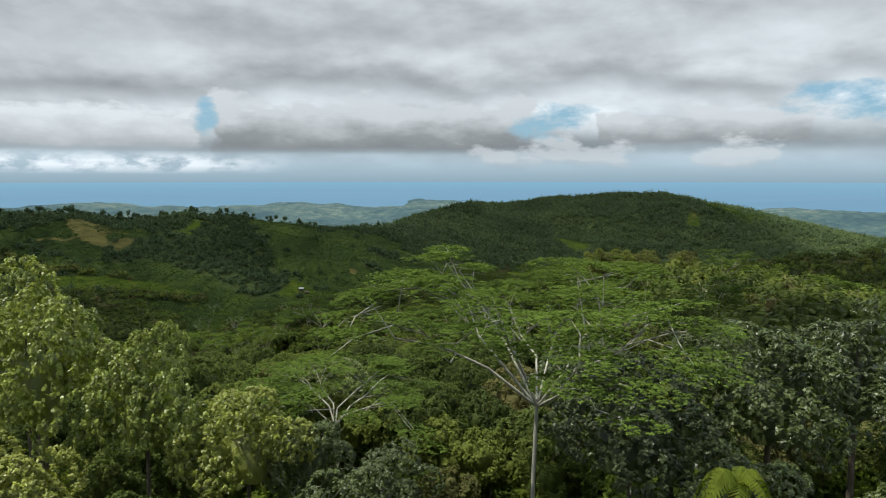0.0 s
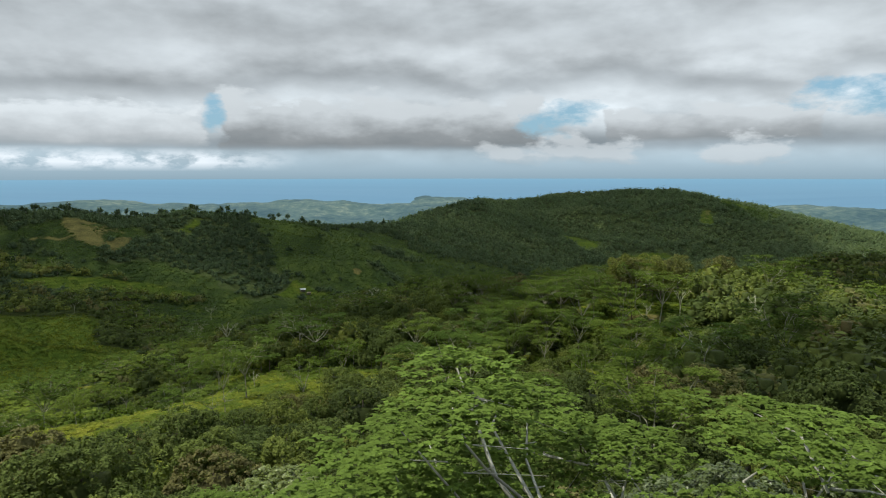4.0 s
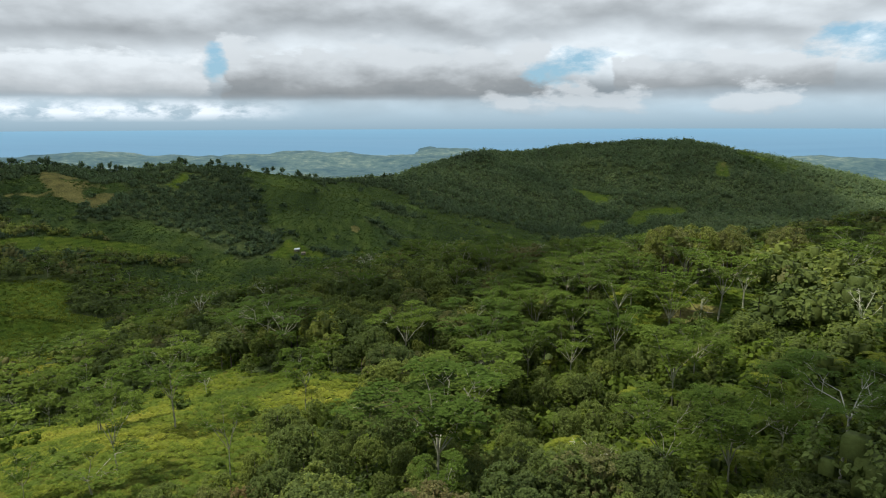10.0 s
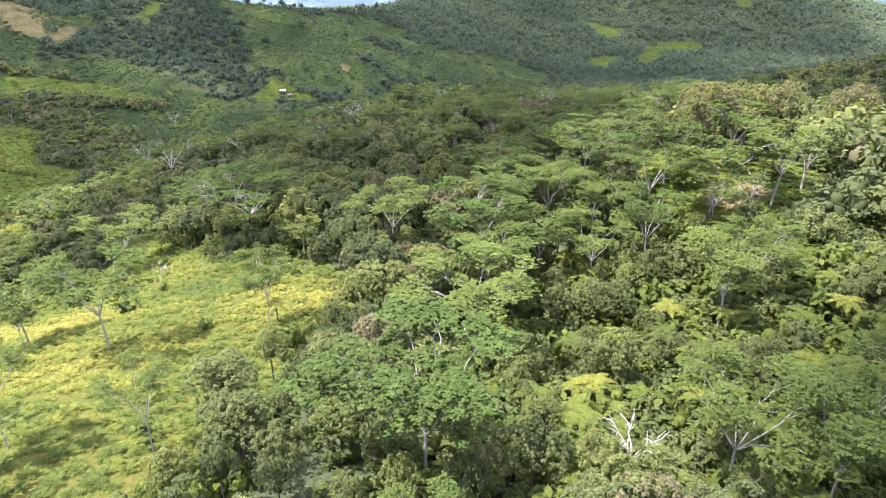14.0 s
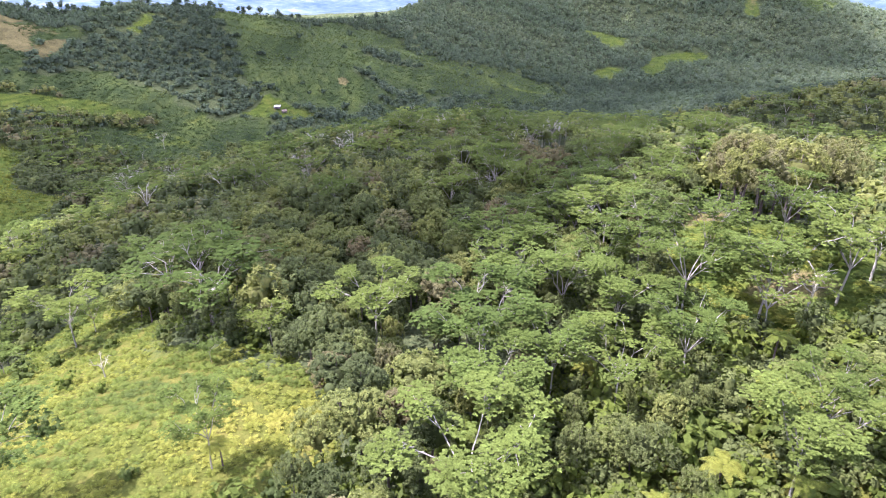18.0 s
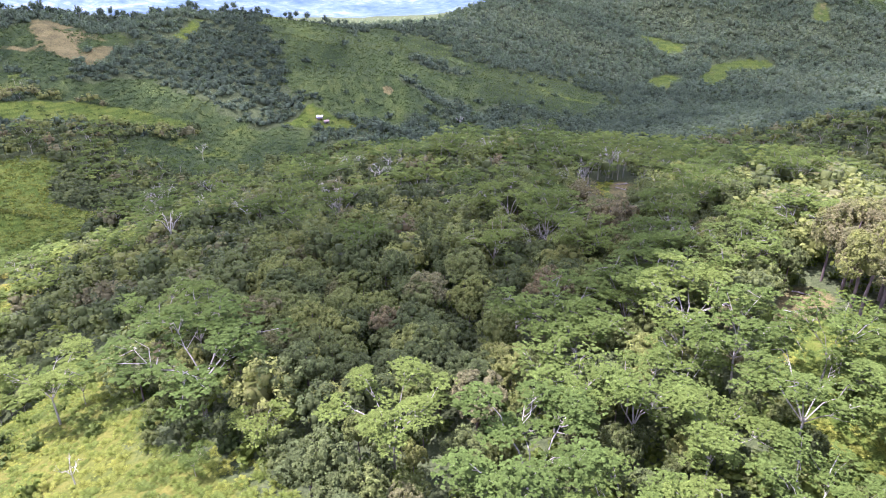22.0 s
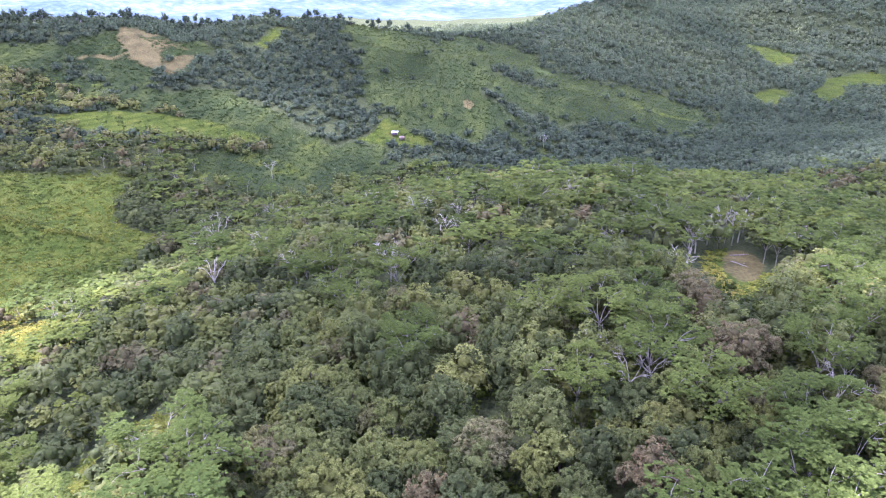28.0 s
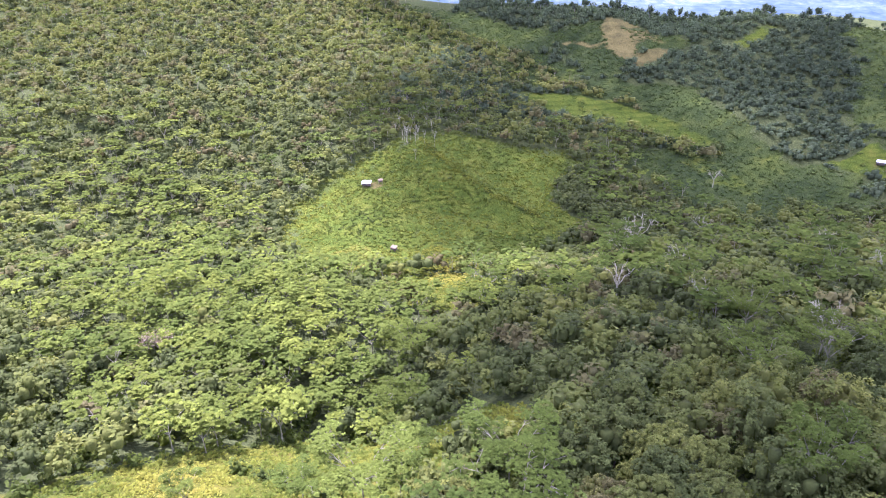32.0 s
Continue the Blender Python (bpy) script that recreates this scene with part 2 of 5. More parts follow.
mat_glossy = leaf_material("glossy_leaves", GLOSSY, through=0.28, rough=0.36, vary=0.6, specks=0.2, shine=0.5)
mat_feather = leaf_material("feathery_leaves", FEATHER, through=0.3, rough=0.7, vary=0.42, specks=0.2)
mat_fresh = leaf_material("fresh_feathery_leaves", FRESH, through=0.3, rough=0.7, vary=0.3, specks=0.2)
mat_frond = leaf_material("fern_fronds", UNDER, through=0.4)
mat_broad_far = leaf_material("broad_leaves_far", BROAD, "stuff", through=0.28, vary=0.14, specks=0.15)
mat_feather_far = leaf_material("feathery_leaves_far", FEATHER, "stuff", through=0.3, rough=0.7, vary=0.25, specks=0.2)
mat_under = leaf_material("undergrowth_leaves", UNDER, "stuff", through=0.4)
mat_hill = leaf_material("hazy_hill_leaves", HAZY_HILL, "stuff", through=0.4, rough=0.8, vary=0.14, specks=0.18)
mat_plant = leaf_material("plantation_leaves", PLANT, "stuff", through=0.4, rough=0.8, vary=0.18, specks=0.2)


def rough_material(name, stops, scale, rough=0.85, bump=0.4, detail=6.0, stretch=(1, 1, 1)):
    m, nt = material(name)
    place = add(nt, "ShaderNodeMapping", {0: add(nt, "ShaderNodeTexCoord").outputs["Object"], 3: stretch}).outputs[0]
    n1 = noise_tex(nt, place, scale, detail, 0.62)
    n2 = noise_tex(nt, place, scale * 0.13, 3.0)
    mix = calc(nt, "ADD", calc(nt, "MULTIPLY", n1, 0.65), calc(nt, "MULTIPLY", n2, 0.35))
    colour = ramp(nt, mix, stops)
    relief = add(nt, "ShaderNodeBump", {"Strength": bump, "Height": n1}).outputs[0]
    body = add(nt, "ShaderNodeBsdfPrincipled", {"Base Color": colour, "Roughness": rough, "Normal": relief})
    finish(nt, body.outputs[0])
    return m


mat_bark_pale = rough_material("pale_bark", [(0.3, (0.18, 0.170, 0.115)), (0.5, (0.32, 0.305, 0.215)), (0.7, (0.46, 0.45, 0.33))], 1.6, stretch=(1, 1, 0.3))
mat_bark_white = rough_material("white_bark", [(0.3, (0.20, 0.185, 0.15)), (0.5, (0.40, 0.38, 0.32)), (0.7, (0.62, 0.60, 0.52))], 1.6, stretch=(1, 1, 0.3))
mat_bark_dark = rough_material("brown_bark", [(0.3, (0.05, 0.04, 0.03)), (0.5, (0.12, 0.095, 0.07)), (0.7, (0.22, 0.18, 0.14))], 2.0, stretch=(1, 1, 0.3))
mat_bark_grey = rough_material("grey_bark", [(0.3, (0.13, 0.11, 0.09)), (0.5, (0.27, 0.24, 0.20)), (0.7, (0.46, 0.43, 0.38))], 2.4, stretch=(1, 1, 0.4))
mat_deadwood = rough_material("dead_wood", [(0.3, (0.25, 0.24, 0.160)), (0.5, (0.43, 0.42, 0.29)), (0.7, (0.58, 0.57, 0.42))], 2.0)
mat_dry_leaf = leaf_material("withered_leaves", [(0.0, (0.22, 0.16, 0.12)), (1.0, (0.36, 0.29, 0.22))], through=0.15, rough=0.8)

# the ground: forest floor, low green cover, grass and bare earth, by what grows there
mat_ground, nt = material("hill_ground")
place = add(nt, "ShaderNodeTexCoord").outputs["Object"]
n_fine, n_mid, n_big = noise_tex(nt, place, 0.9, 8.0, 0.65), noise_tex(nt, place, 0.09, 6.0, 0.6), noise_tex(nt, place, 0.012, 4.0)
floor_col = ramp(nt, n_fine, [(0.3, (0.044, 0.060, 0.022)), (0.55, (0.080, 0.102, 0.036)), (0.75, (0.125, 0.140, 0.050))])
grass_mix = calc(nt, "ADD", calc(nt, "MULTIPLY", n_fine, 0.5), calc(nt, "MULTIPLY", n_mid, 0.5))
grass_col = ramp(nt, grass_mix, [(0.34, (0.040, 0.066, 0.011)), (0.47, (0.068, 0.104, 0.014)), (0.56, (0.108, 0.138, 0.019)), (0.7, (0.138, 0.130, 0.030))])
bush_col = ramp(nt, calc(nt, "ADD", calc(nt, "MULTIPLY", n_fine, 0.45), calc(nt, "MULTIPLY", n_mid, 0.55)),
                [(0.36, (0.030, 0.049, 0.016)), (0.5, (0.049, 0.074, 0.022)), (0.62, (0.076, 0.100, 0.027))])
bare_col = ramp(nt, grass_mix, [(0.36, (0.055, 0.058, 0.020)), (0.44, (0.105, 0.098, 0.033)), (0.54, (0.165, 0.146, 0.048)), (0.7, (0.235, 0.205, 0.080))])


def cover(name):
    """How much of a cover grows at a place, broken up by noise at its edge."""
    v = add(nt, "ShaderNodeAttribute", attribute_name=name).outputs["Fac"]
    v = calc(nt, "ADD", v, calc(nt, "MULTIPLY", calc(nt, "SUBTRACT", n_mid, 0.5), 0.9))
    return add(nt, "ShaderNodeMapRange", {0: v, 1: 0.42, 2: 0.58}).outputs[0]


# terraces worn along the contours of the grass slopes
level = calc(nt, "ADD", add(nt, "ShaderNodeSeparateXYZ", {0: place}).outputs[2], calc(nt, "MULTIPLY", n_mid, 2.6))
step = ramp(nt, calc(nt, "MULTIPLY_ADD", calc(nt, "SINE", calc(nt, "MULTIPLY", level, 3.0)), 0.5, 0.5), [(0.1, (0.84, 0.86, 0.82)), (0.5, (1.0, 1.0, 1.0)), (0.9, (1.06, 1.04, 1.0))])
grass_col = blend(nt, 1.0, grass_col, step, "MULTIPLY")
bush_col = blend(nt, 1.0, bush_col, ramp(nt, n_big, [(0.35, (0.68, 0.72, 0.7)), (0.5, (1.0, 1.0, 1.0)), (0.65, (1.4, 1.35, 1.1))]), "MULTIPLY")
across = add(nt, "ShaderNodeMapping", {0: place, 2: (0, 0, radians(48)), 3: (0.05, 0.011, 0.02)}).outputs[0]
rows = noise_tex(nt, across, 1.0, 5.0, 0.6)
bush_col = blend(nt, 1.0, bush_col, ramp(nt, rows, [(0.36, (0.74, 0.78, 0.84)), (0.5, (0.95, 0.95, 0.95)), (0.64, (1.25, 1.2, 1.0))]), "MULTIPLY")
colour = blend(nt, cover("bush"), floor_col, bush_col)
colour = blend(nt, cover("grass"), colour, grass_col)
fern_col = ramp(nt, grass_mix, [(0.32, (0.058, 0.080, 0.012)), (0.5, (0.105, 0.120, 0.018)), (0.65, (0.160, 0.150, 0.028)), (0.78, (0.180, 0.130, 0.050))])
colour = blend(nt, cover("fern"), colour, fern_col)
colour = blend(nt, cover("bare"), colour, bare_col)
relief = add(nt, "ShaderNodeBump", {"Strength": 0.8, "Distance": 1.2, "Height": n_fine}).outputs[0]
finish(nt, add(nt, "ShaderNodeBsdfPrincipled", {"Base Color": colour, "Roughness": 0.95, "Specular IOR Level": 0.04, "Normal": relief}).outputs[0])

# far lowland behind the hills, as a backdrop: a bluish glow stands in for the air between
mat_lowland, nt = material("hazed_lowland")
place = add(nt, "ShaderNodeTexCoord").outputs["Object"]
n1, n2 = noise_tex(nt, place, 0.03, 8.0, 0.72), noise_tex(nt, place, 0.003, 4.0)
mix = calc(nt, "ADD", calc(nt, "MULTIPLY", n1, 0.6), calc(nt, "MULTIPLY", n2, 0.4))
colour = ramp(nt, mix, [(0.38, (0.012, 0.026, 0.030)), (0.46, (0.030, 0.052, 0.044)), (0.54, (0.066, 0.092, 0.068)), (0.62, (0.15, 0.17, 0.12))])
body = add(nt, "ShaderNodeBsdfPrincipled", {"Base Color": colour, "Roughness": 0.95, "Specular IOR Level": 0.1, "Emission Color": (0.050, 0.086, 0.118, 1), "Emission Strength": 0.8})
finish(nt, body.outputs[0])

# sea backdrop: its brightness comes from a glow in the colour
mat_sea, nt = material("glowing_sea")
place = add(nt, "ShaderNodeTexCoord").outputs["Object"]
n1 = noise_tex(nt, add(nt, "ShaderNodeMapping", {0: place, 3: (0.0006, 0.006, 0.006)}).outputs[0], 1.0, 4.0)
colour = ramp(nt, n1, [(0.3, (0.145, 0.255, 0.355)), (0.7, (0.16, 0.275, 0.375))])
# paler outward, as haze painted into that colour
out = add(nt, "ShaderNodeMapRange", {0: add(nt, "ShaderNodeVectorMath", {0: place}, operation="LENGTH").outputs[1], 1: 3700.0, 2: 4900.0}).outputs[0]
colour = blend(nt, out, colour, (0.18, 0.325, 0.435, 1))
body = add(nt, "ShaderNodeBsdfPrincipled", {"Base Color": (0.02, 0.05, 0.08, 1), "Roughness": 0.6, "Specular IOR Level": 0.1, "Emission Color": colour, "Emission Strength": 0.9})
finish(nt, body.outputs[0])


# ---- the land ----
def lattice(ix, iy, seed):
    h = (ix.astype(np.int64) * 374761393 + iy.astype(np.int64) * 668265263 + seed * 1442695041) & 0x7FFFFFFF
    h = ((h ^ (h >> 13)) * 1274126177) & 0x7FFFFFFF
    return ((h ^ (h >> 16)) & 0xFFFF) / 65535.0


def value_noise(x, y, size, seed=0):
    """Smooth noise from 0 to 1 with lumps of that many metres."""
    x, y = np.asarray(x, float) / size, np.asarray(y, float) / size
    ix, iy = np.floor(x), np.floor(y)
    fx, fy = x - ix, y - iy
    fx, fy = fx * fx * (3 - 2 * fx), fy * fy * (3 - 2 * fy)
    a, b = lattice(ix, iy, seed), lattice(ix + 1, iy, seed)
    c, d = lattice(ix, iy + 1, seed), lattice(ix + 1, iy + 1, seed)
    return (a * (1 - fx) + b * fx) * (1 - fy) + (c * (1 - fx) + d * fx) * fy


def fbm(x, y, size, seed=0, octaves=4):
    return sum(value_noise(x, y, size / 2**n, seed + n) * 0.5 ** (n + 1) for n in range(octaves)) / (1 - 0.5**octaves)


def spurs(x, y, size, seed):
    """0 along sharp-backed spurs, up to 1 in the gullies between."""
    return np.abs(2 * fbm(x, y, size, seed, 3) - 1) ** 0.7


# crest lines of the hills (x, y, z) and how steeply their flanks fall
RIDGES = [
    ([(-60, -420, 10), (-20, -200, -6), (0, -60, -19), (15, 0, -26), (50, 60, -33), (85, 120, -38), (92, 180, -41), (75, 230, -49),
      (45, 300, -63), (40, 345, -72), (60, 430, -98), (70, 540, -128)], 0.20),
    ([(-560, 500, -100), (-460, 530, -108), (-416, 564, -110), (-327, 677, -143), (-200, 760, -154)], 0.19),
    ([(-1500, 350, 70), (-900, 520, 5), (-700, 660, -30), (-480, 775, -52), (-395, 832, -62), (-303, 890, -66), (-186, 965, -78), (-44, 1160, -96)], 0.31),
    ([(-44, 1160, -100), (0, 1400, -88), (160, 1600, -70), (250, 1650, -58), (550, 1660, -46), (725, 1640, -76), (860, 1640, -108), (960, 1500, -152), (1200, 1300, -190)], 0.26),
    ([(1200, 100, 10), (700, 300, -36), (430, 480, -62), (350, 560, -76), (260, 690, -120), (200, 800, -150)], 0.30),
    ([(-1300, -600, 20), (-1050, -50, -10), (-930, 250, -20), (-900, 520, 0)], 0.25),
    ([(-415, 475, -108), (-345, 440, -121), (-275, 420, -140)], 0.30),
    ([(250, 1650, -62), (270, 1400, -124), (200, 1150, -156)], 0.30),
]
# hollows and humps (x, y, half widths, height)
HOLLOWS = [(22, 150, 42, 52, -11), (-5, 236, 34, 24, -6), (52, 212, 18, 16, 7), (-145, 262, 38, 34, -18), (-205, 215, 60, 45, -8), (1240, 2500, 330, 200, 42), (-1500, 2550, 600, 300, 24), (-362, 444, 22, 9, 4), (-325, 436, 24, 9, 5), (-288, 437, 22, 9, 5), (-258, 440, 18, 9, 4), (-312, 458, 40, 9, -2)]
GENTLE, VALLEY = 9.0, -160.0


def ground_z(x, y):
    x, y = np.asarray(x, float), np.asarray(y, float)
    shape = np.broadcast(x, y).shape
    x, y = np.broadcast_to(x, shape), np.broadcast_to(y, shape)
    far = np.clip((np.hypot(x, y) - 1750) / 900, 0, 1)
    low = VALLEY + far * (-45 + 88 * fbm(x, y, 300, 31, 5)) + 22 * np.clip((np.hypot(x, y) - 2400) / 900, 0, 1)
    total = np.exp((low - VALLEY) / GENTLE)
    for crest, steep in RIDGES:
        best = np.full(shape, -900.0)
        for (ax, ay, az_), (bx, by, bz) in zip(crest, crest[1:]):
            ux, uy = bx - ax, by - ay
            s = np.clip(((x - ax) * ux + (y - ay) * uy) / (ux * ux + uy * uy), 0, 1)
            d = np.hypot(x - ax - s * ux, y - ay - s * uy)
            best = np.maximum(best, az_ + s * (bz - az_) - steep * (np.sqrt(d * d + 400) - 20) - 0.14 * np.clip(d - 150, 0, 140) * (crest is RIDGES[0][0]))
        total = total + np.exp((best - VALLEY) / GENTLE)
    z = VALLEY + GENTLE * np.log(total)
    away = np.clip((np.hypot(x, y - 100) - 150) / 600, 0, 1)
    rough = 5 * (fbm(x, y, 60, 3, 3) - 0.5) + 10 * spot(x, y, -325, 402, 120, 120) * (fbm(x, y, 34, 17, 3) - 0.5) + 46 * spot(x, y, 300, 1390, 420, 190) * (0.62 - spurs(x, y, 190, 77)) + 26 * spot(x, y, -200, 800, 240, 120) * (0.62 - spurs(x, y, 105, 78)) + away * 24 * (fbm(x, y, 210, 11, 4) - 0.5) * np.clip(1.4 - far, 0, 1)
    for cx, cy, rx, ry, deep in HOLLOWS:
        z = z + deep * np.exp(-(((x - cx) / rx) ** 2 + ((y - cy) / ry) ** 2))
    return z + rough


def spot(x, y, cx, cy, rx, ry, turn=0.0):
    """1 inside an ellipse, falling to 0 about its edge."""
    c, s = math.cos(radians(turn)), math.sin(radians(turn))
    u, v = (x - cx) * c + (y - cy) * s, -(x - cx) * s + (y - cy) * c
    return np.clip(1.5 - np.sqrt((u / rx) ** 2 + (v / ry) ** 2), 0, 1)


def covers(x, y):
    """Bare earth, grass, low bush: how much of each, from 0 to 1."""
    bare = np.maximum.reduce([spot(x, y, -420, 717, 46, 11, -38), spot(x, y, -443, 748, 20, 8), spot(x, y, -373, 708, 7, 24), 0.46 * spot(x, y, -408, 738, 30, 22), 0.9 * spot(x, y, 57, 232, 15, 5, 62),
                              0.62 * spot(x, y, 62, 196, 10, 5), np.clip(1.4 * spot(x, y, 46, 356, 5, 15, -10), 0, 1), 0.55 * spot(x, y, -166, 686, 17, 5),
                              spot(x, y, -118, 774, 5, 8), 0.8 * spot(x, y, 365, 1106, 24, 12), 0.6 * spot(x, y, 540, 1400, 12, 50, -20), 0.75 * spot(x, y, -352, 392, 8, 6), 0.6 * spot(x, y, -440, 690, 40, 7, 20)])
    grass = np.maximum.reduce([spot(x, y, -306, 415, 84, 105), spot(x, y, -92, 182, 40, 80, 25), spot(x, y, -64, 112, 35, 55), spot(x, y, -27, 172, 12, 20), spot(x, y, -49, 138, 25, 42), spot(x, y, -50, 165, 30, 40), spot(x, y, -103, 261, 18, 15), spot(x, y, -128, 244, 22, 13, 25),
                               0.9 * spot(x, y, -210, 340, 30, 22, 20), spot(x, y, 60, 206, 18, 22), spot(x, y, 43, 345, 9, 24), 0.8 * spot(x, y, -190, 684, 60, 16), 0.85 * spot(x, y, -335, 612, 110, 17, 22),
                               0.68 * spot(x, y, 252, 1262, 30, 66), 0.68 * spot(x, y, 328, 1160, 56, 26, 25), 0.68 * spot(x, y, 290, 1105, 20, 44, -20), 0.68 * spot(x, y, 262, 986, 26, 44, 15), 0.75 * spot(x, y, 215, 1075, 16, 40, -30), 0.9 * spot(x, y, 655, 1560, 34, 70), 0.9 * spot(x, y, 536, 1392, 20, 70, -20),
                               0.8 * spot(x, y, 90, 930, 60, 12, 10), 0.7 * spot(x, y, -331, 807, 10, 40), 0.6 * spot(x, y, -250, 605, 60, 20, -10)])
    bush = np.maximum.reduce([spot(x, y, -190, 835, 170, 75, -48), spot(x, y, -120, 930, 60, 90, -40), spot(x, y, -30, 880, 110, 90, -30), spot(x, y, -270, 640, 120, 50, -10), spot(x, y, -560, 640, 120, 40, 20),
                              0.9 * spot(x, y, 660, 1470, 110, 60, 20), spot(x, y, -230, 580, 60, 40), spot(x, y, -405, 700, 60, 44), spot(x, y, 62, 925, 70, 110, -30), spot(x, y, -455, 625, 55, 36)])
    # woods left standing among the plantations
    wood = np.maximum.reduce([spot(x, y, -262, 712, 72, 34, -30), spot(x, y, -338, 730, 22, 60, -30), spot(x, y, -68, 798, 40, 14, -12), spot(x, y, -375, 545, 50, 14, 10),
                              spot(x, y, -250, 510, 34, 44), spot(x, y, -80, 890, 30, 12), spot(x, y, 180, 980, 40, 60)])
    # far off, the edges of fields and woods run uneven
    uneven = np.clip((np.hypot(x, y) - 520) / 200, 0, 1) * (fbm(x, y, 90, 95, 4) - 0.5)
    bush, grass, wood, bare = bush + 1.1 * uneven * (bush > 0), grass + 1.5 * uneven * (grass > 0), wood + 1.2 * uneven * (wood > 0), np.clip(bare + 0.35 * uneven * (bare > 0), 0, 1)
    bush, grass = np.clip(bush, 0, 1) * (wood < 0.5), np.clip(grass, 0, 1) * (wood < 0.5)
    return bare, grass, bush


def opened(x, y):
    """The slope below the small clearing in the valley, where no tall tree stands."""
    return spot(x, y, 38, 324, 11, 30, -10) > 0.5


def ferny(x, y):
    """Where ferns close over the open near slopes."""
    return np.maximum(np.clip(covers(x, y)[1], 0, 1) * (y < 345) * (x > -300) * (x < 20), 0.55 * spot(x, y, 38, 142, 46, 48))


def quads(name, verts, faces, mats, index=None, **layers):
    """A mesh from arrays of places and of four-cornered faces, with named values per place."""
    me = bpy.data.meshes.new(name)
    verts, faces = np.asarray(verts, np.float32), np.asarray(faces, np.int32)
    if verts.shape[1] == 4:
        layers["shade"] = verts[:, 3]
        verts = np.ascontiguousarray(verts[:, :3])
    me.vertices.add(len(verts))
    me.vertices.foreach_set("co", verts.ravel())
    me.loops.add(faces.size)
    me.loops.foreach_set("vertex_index", faces.ravel())
    me.polygons.add(len(faces))
    me.polygons.foreach_set("loop_start", np.arange(0, faces.size, 4, dtype=np.int32))
    me.polygons.foreach_set("loop_total", np.full(len(faces), 4, np.int32))
    for m in mats:
        me.materials.append(m)
    if index is not None:
        me.polygons.foreach_set("material_index", np.asarray(index, np.int32))
    for key, values in layers.items():
        me.attributes.new(key, "FLOAT", "POINT").data.foreach_set("value", np.asarray(values, np.float32))
    me.polygons.foreach_set("use_smooth", np.ones(len(faces), bool))
    me.update(calc_edges=True)
    return me


def grid_faces(nx, ny):
    a = (np.arange(ny - 1)[:, None] * nx + np.arange(nx - 1)[None, :]).ravel()
    return np.stack([a, a + 1, a + 1 + nx, a + nx], 1)


u = np.linspace(-1, 1, 420)
gx = 3300 * np.sign(u) * (0.13 * np.abs(u) + 0.87 * np.abs(u) ** 3) - 60
gy = 200 + 3400 * np.sign(u) * (0.13 * np.abs(u) + 0.87 * np.abs(u) ** 3)
gy = gy[gy > -700]
X, Y = np.meshgrid(gx, gy)
Z = ground_z(X, Y)
bare, grass, bush = (c.ravel() for c in covers(X, Y))
faces = grid_faces(len(gx), len(gy))
mid = np.hypot(X, Y).ravel()[faces].mean(1)
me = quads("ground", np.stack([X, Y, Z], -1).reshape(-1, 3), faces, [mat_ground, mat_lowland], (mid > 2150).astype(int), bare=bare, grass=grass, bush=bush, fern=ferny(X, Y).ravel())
ground = tagged(new("ground", me), "green hilly ground with grass, bush and bare earth", "ground", kind="structure")

# the sea, out to the horizon
ang, rad = np.linspace(radians(-115), radians(75), 160), np.array([2850, 3250, 3500, 3800, 4150, 4500, 4920.0])
A, R = np.meshgrid(ang, rad)
sea_z = np.interp(R, [2850, 3350, 4920], [-180, -114, -38])
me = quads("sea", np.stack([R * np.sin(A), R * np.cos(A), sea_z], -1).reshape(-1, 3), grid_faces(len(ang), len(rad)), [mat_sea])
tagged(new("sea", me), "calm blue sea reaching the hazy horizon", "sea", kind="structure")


# ---- plants: shapes that the trees are made of ----
def shaded(v, shade=0.5):
    """Places with a fourth column: how light the leaf is among its fellows, lower inside crowns as painted shade."""
    return v if v.shape[1] == 4 else np.c_[v, np.broadcast_to(shade, (len(v),))]


def unit(v):
    return v / (np.linalg.norm(v, axis=1, keepdims=True) + 1e-9)


def cards(rng, centre, normal, size, slim=0.55, shade=0.5):
    """Small four-cornered leaves at the places, facing along the normals."""
    n = len(centre)
    normal = unit(normal)
    a = unit(np.cross(normal, rng.normal(size=(n, 3))))
    b = np.cross(normal, a)
    size = np.broadcast_to(size, (n,))[:, None]
    droop = normal * size * 0.25
    v = np.stack([centre - a * size, centre + b * size * slim, centre + a * size - droop, centre - b * size * slim], 1)
    return shaded(v.reshape(-1, 3), np.repeat(np.broadcast_to(shade, (n,)), 4)), np.arange(4 * n).reshape(-1, 4)


def sprays(root, axis, normal, length, slim=0.4, shade=0.5):
    """Feathery leaves that spring from their roots along an axis and droop at the tip."""
    n = len(root)
    axis, length = unit(axis), np.broadcast_to(length, (n,))[:, None]
    side = unit(np.cross(unit(normal), axis)) * length * slim
    v = np.stack([root, root + axis * length * 0.55 + side, root + axis * length - (0, 0, 0.16) * length, root + axis * length * 0.55 - side], 1)
    return shaded(v.reshape(-1, 3), np.repeat(np.broadcast_to(shade, (n,)), 4)), np.arange(4 * n).reshape(-1, 4)


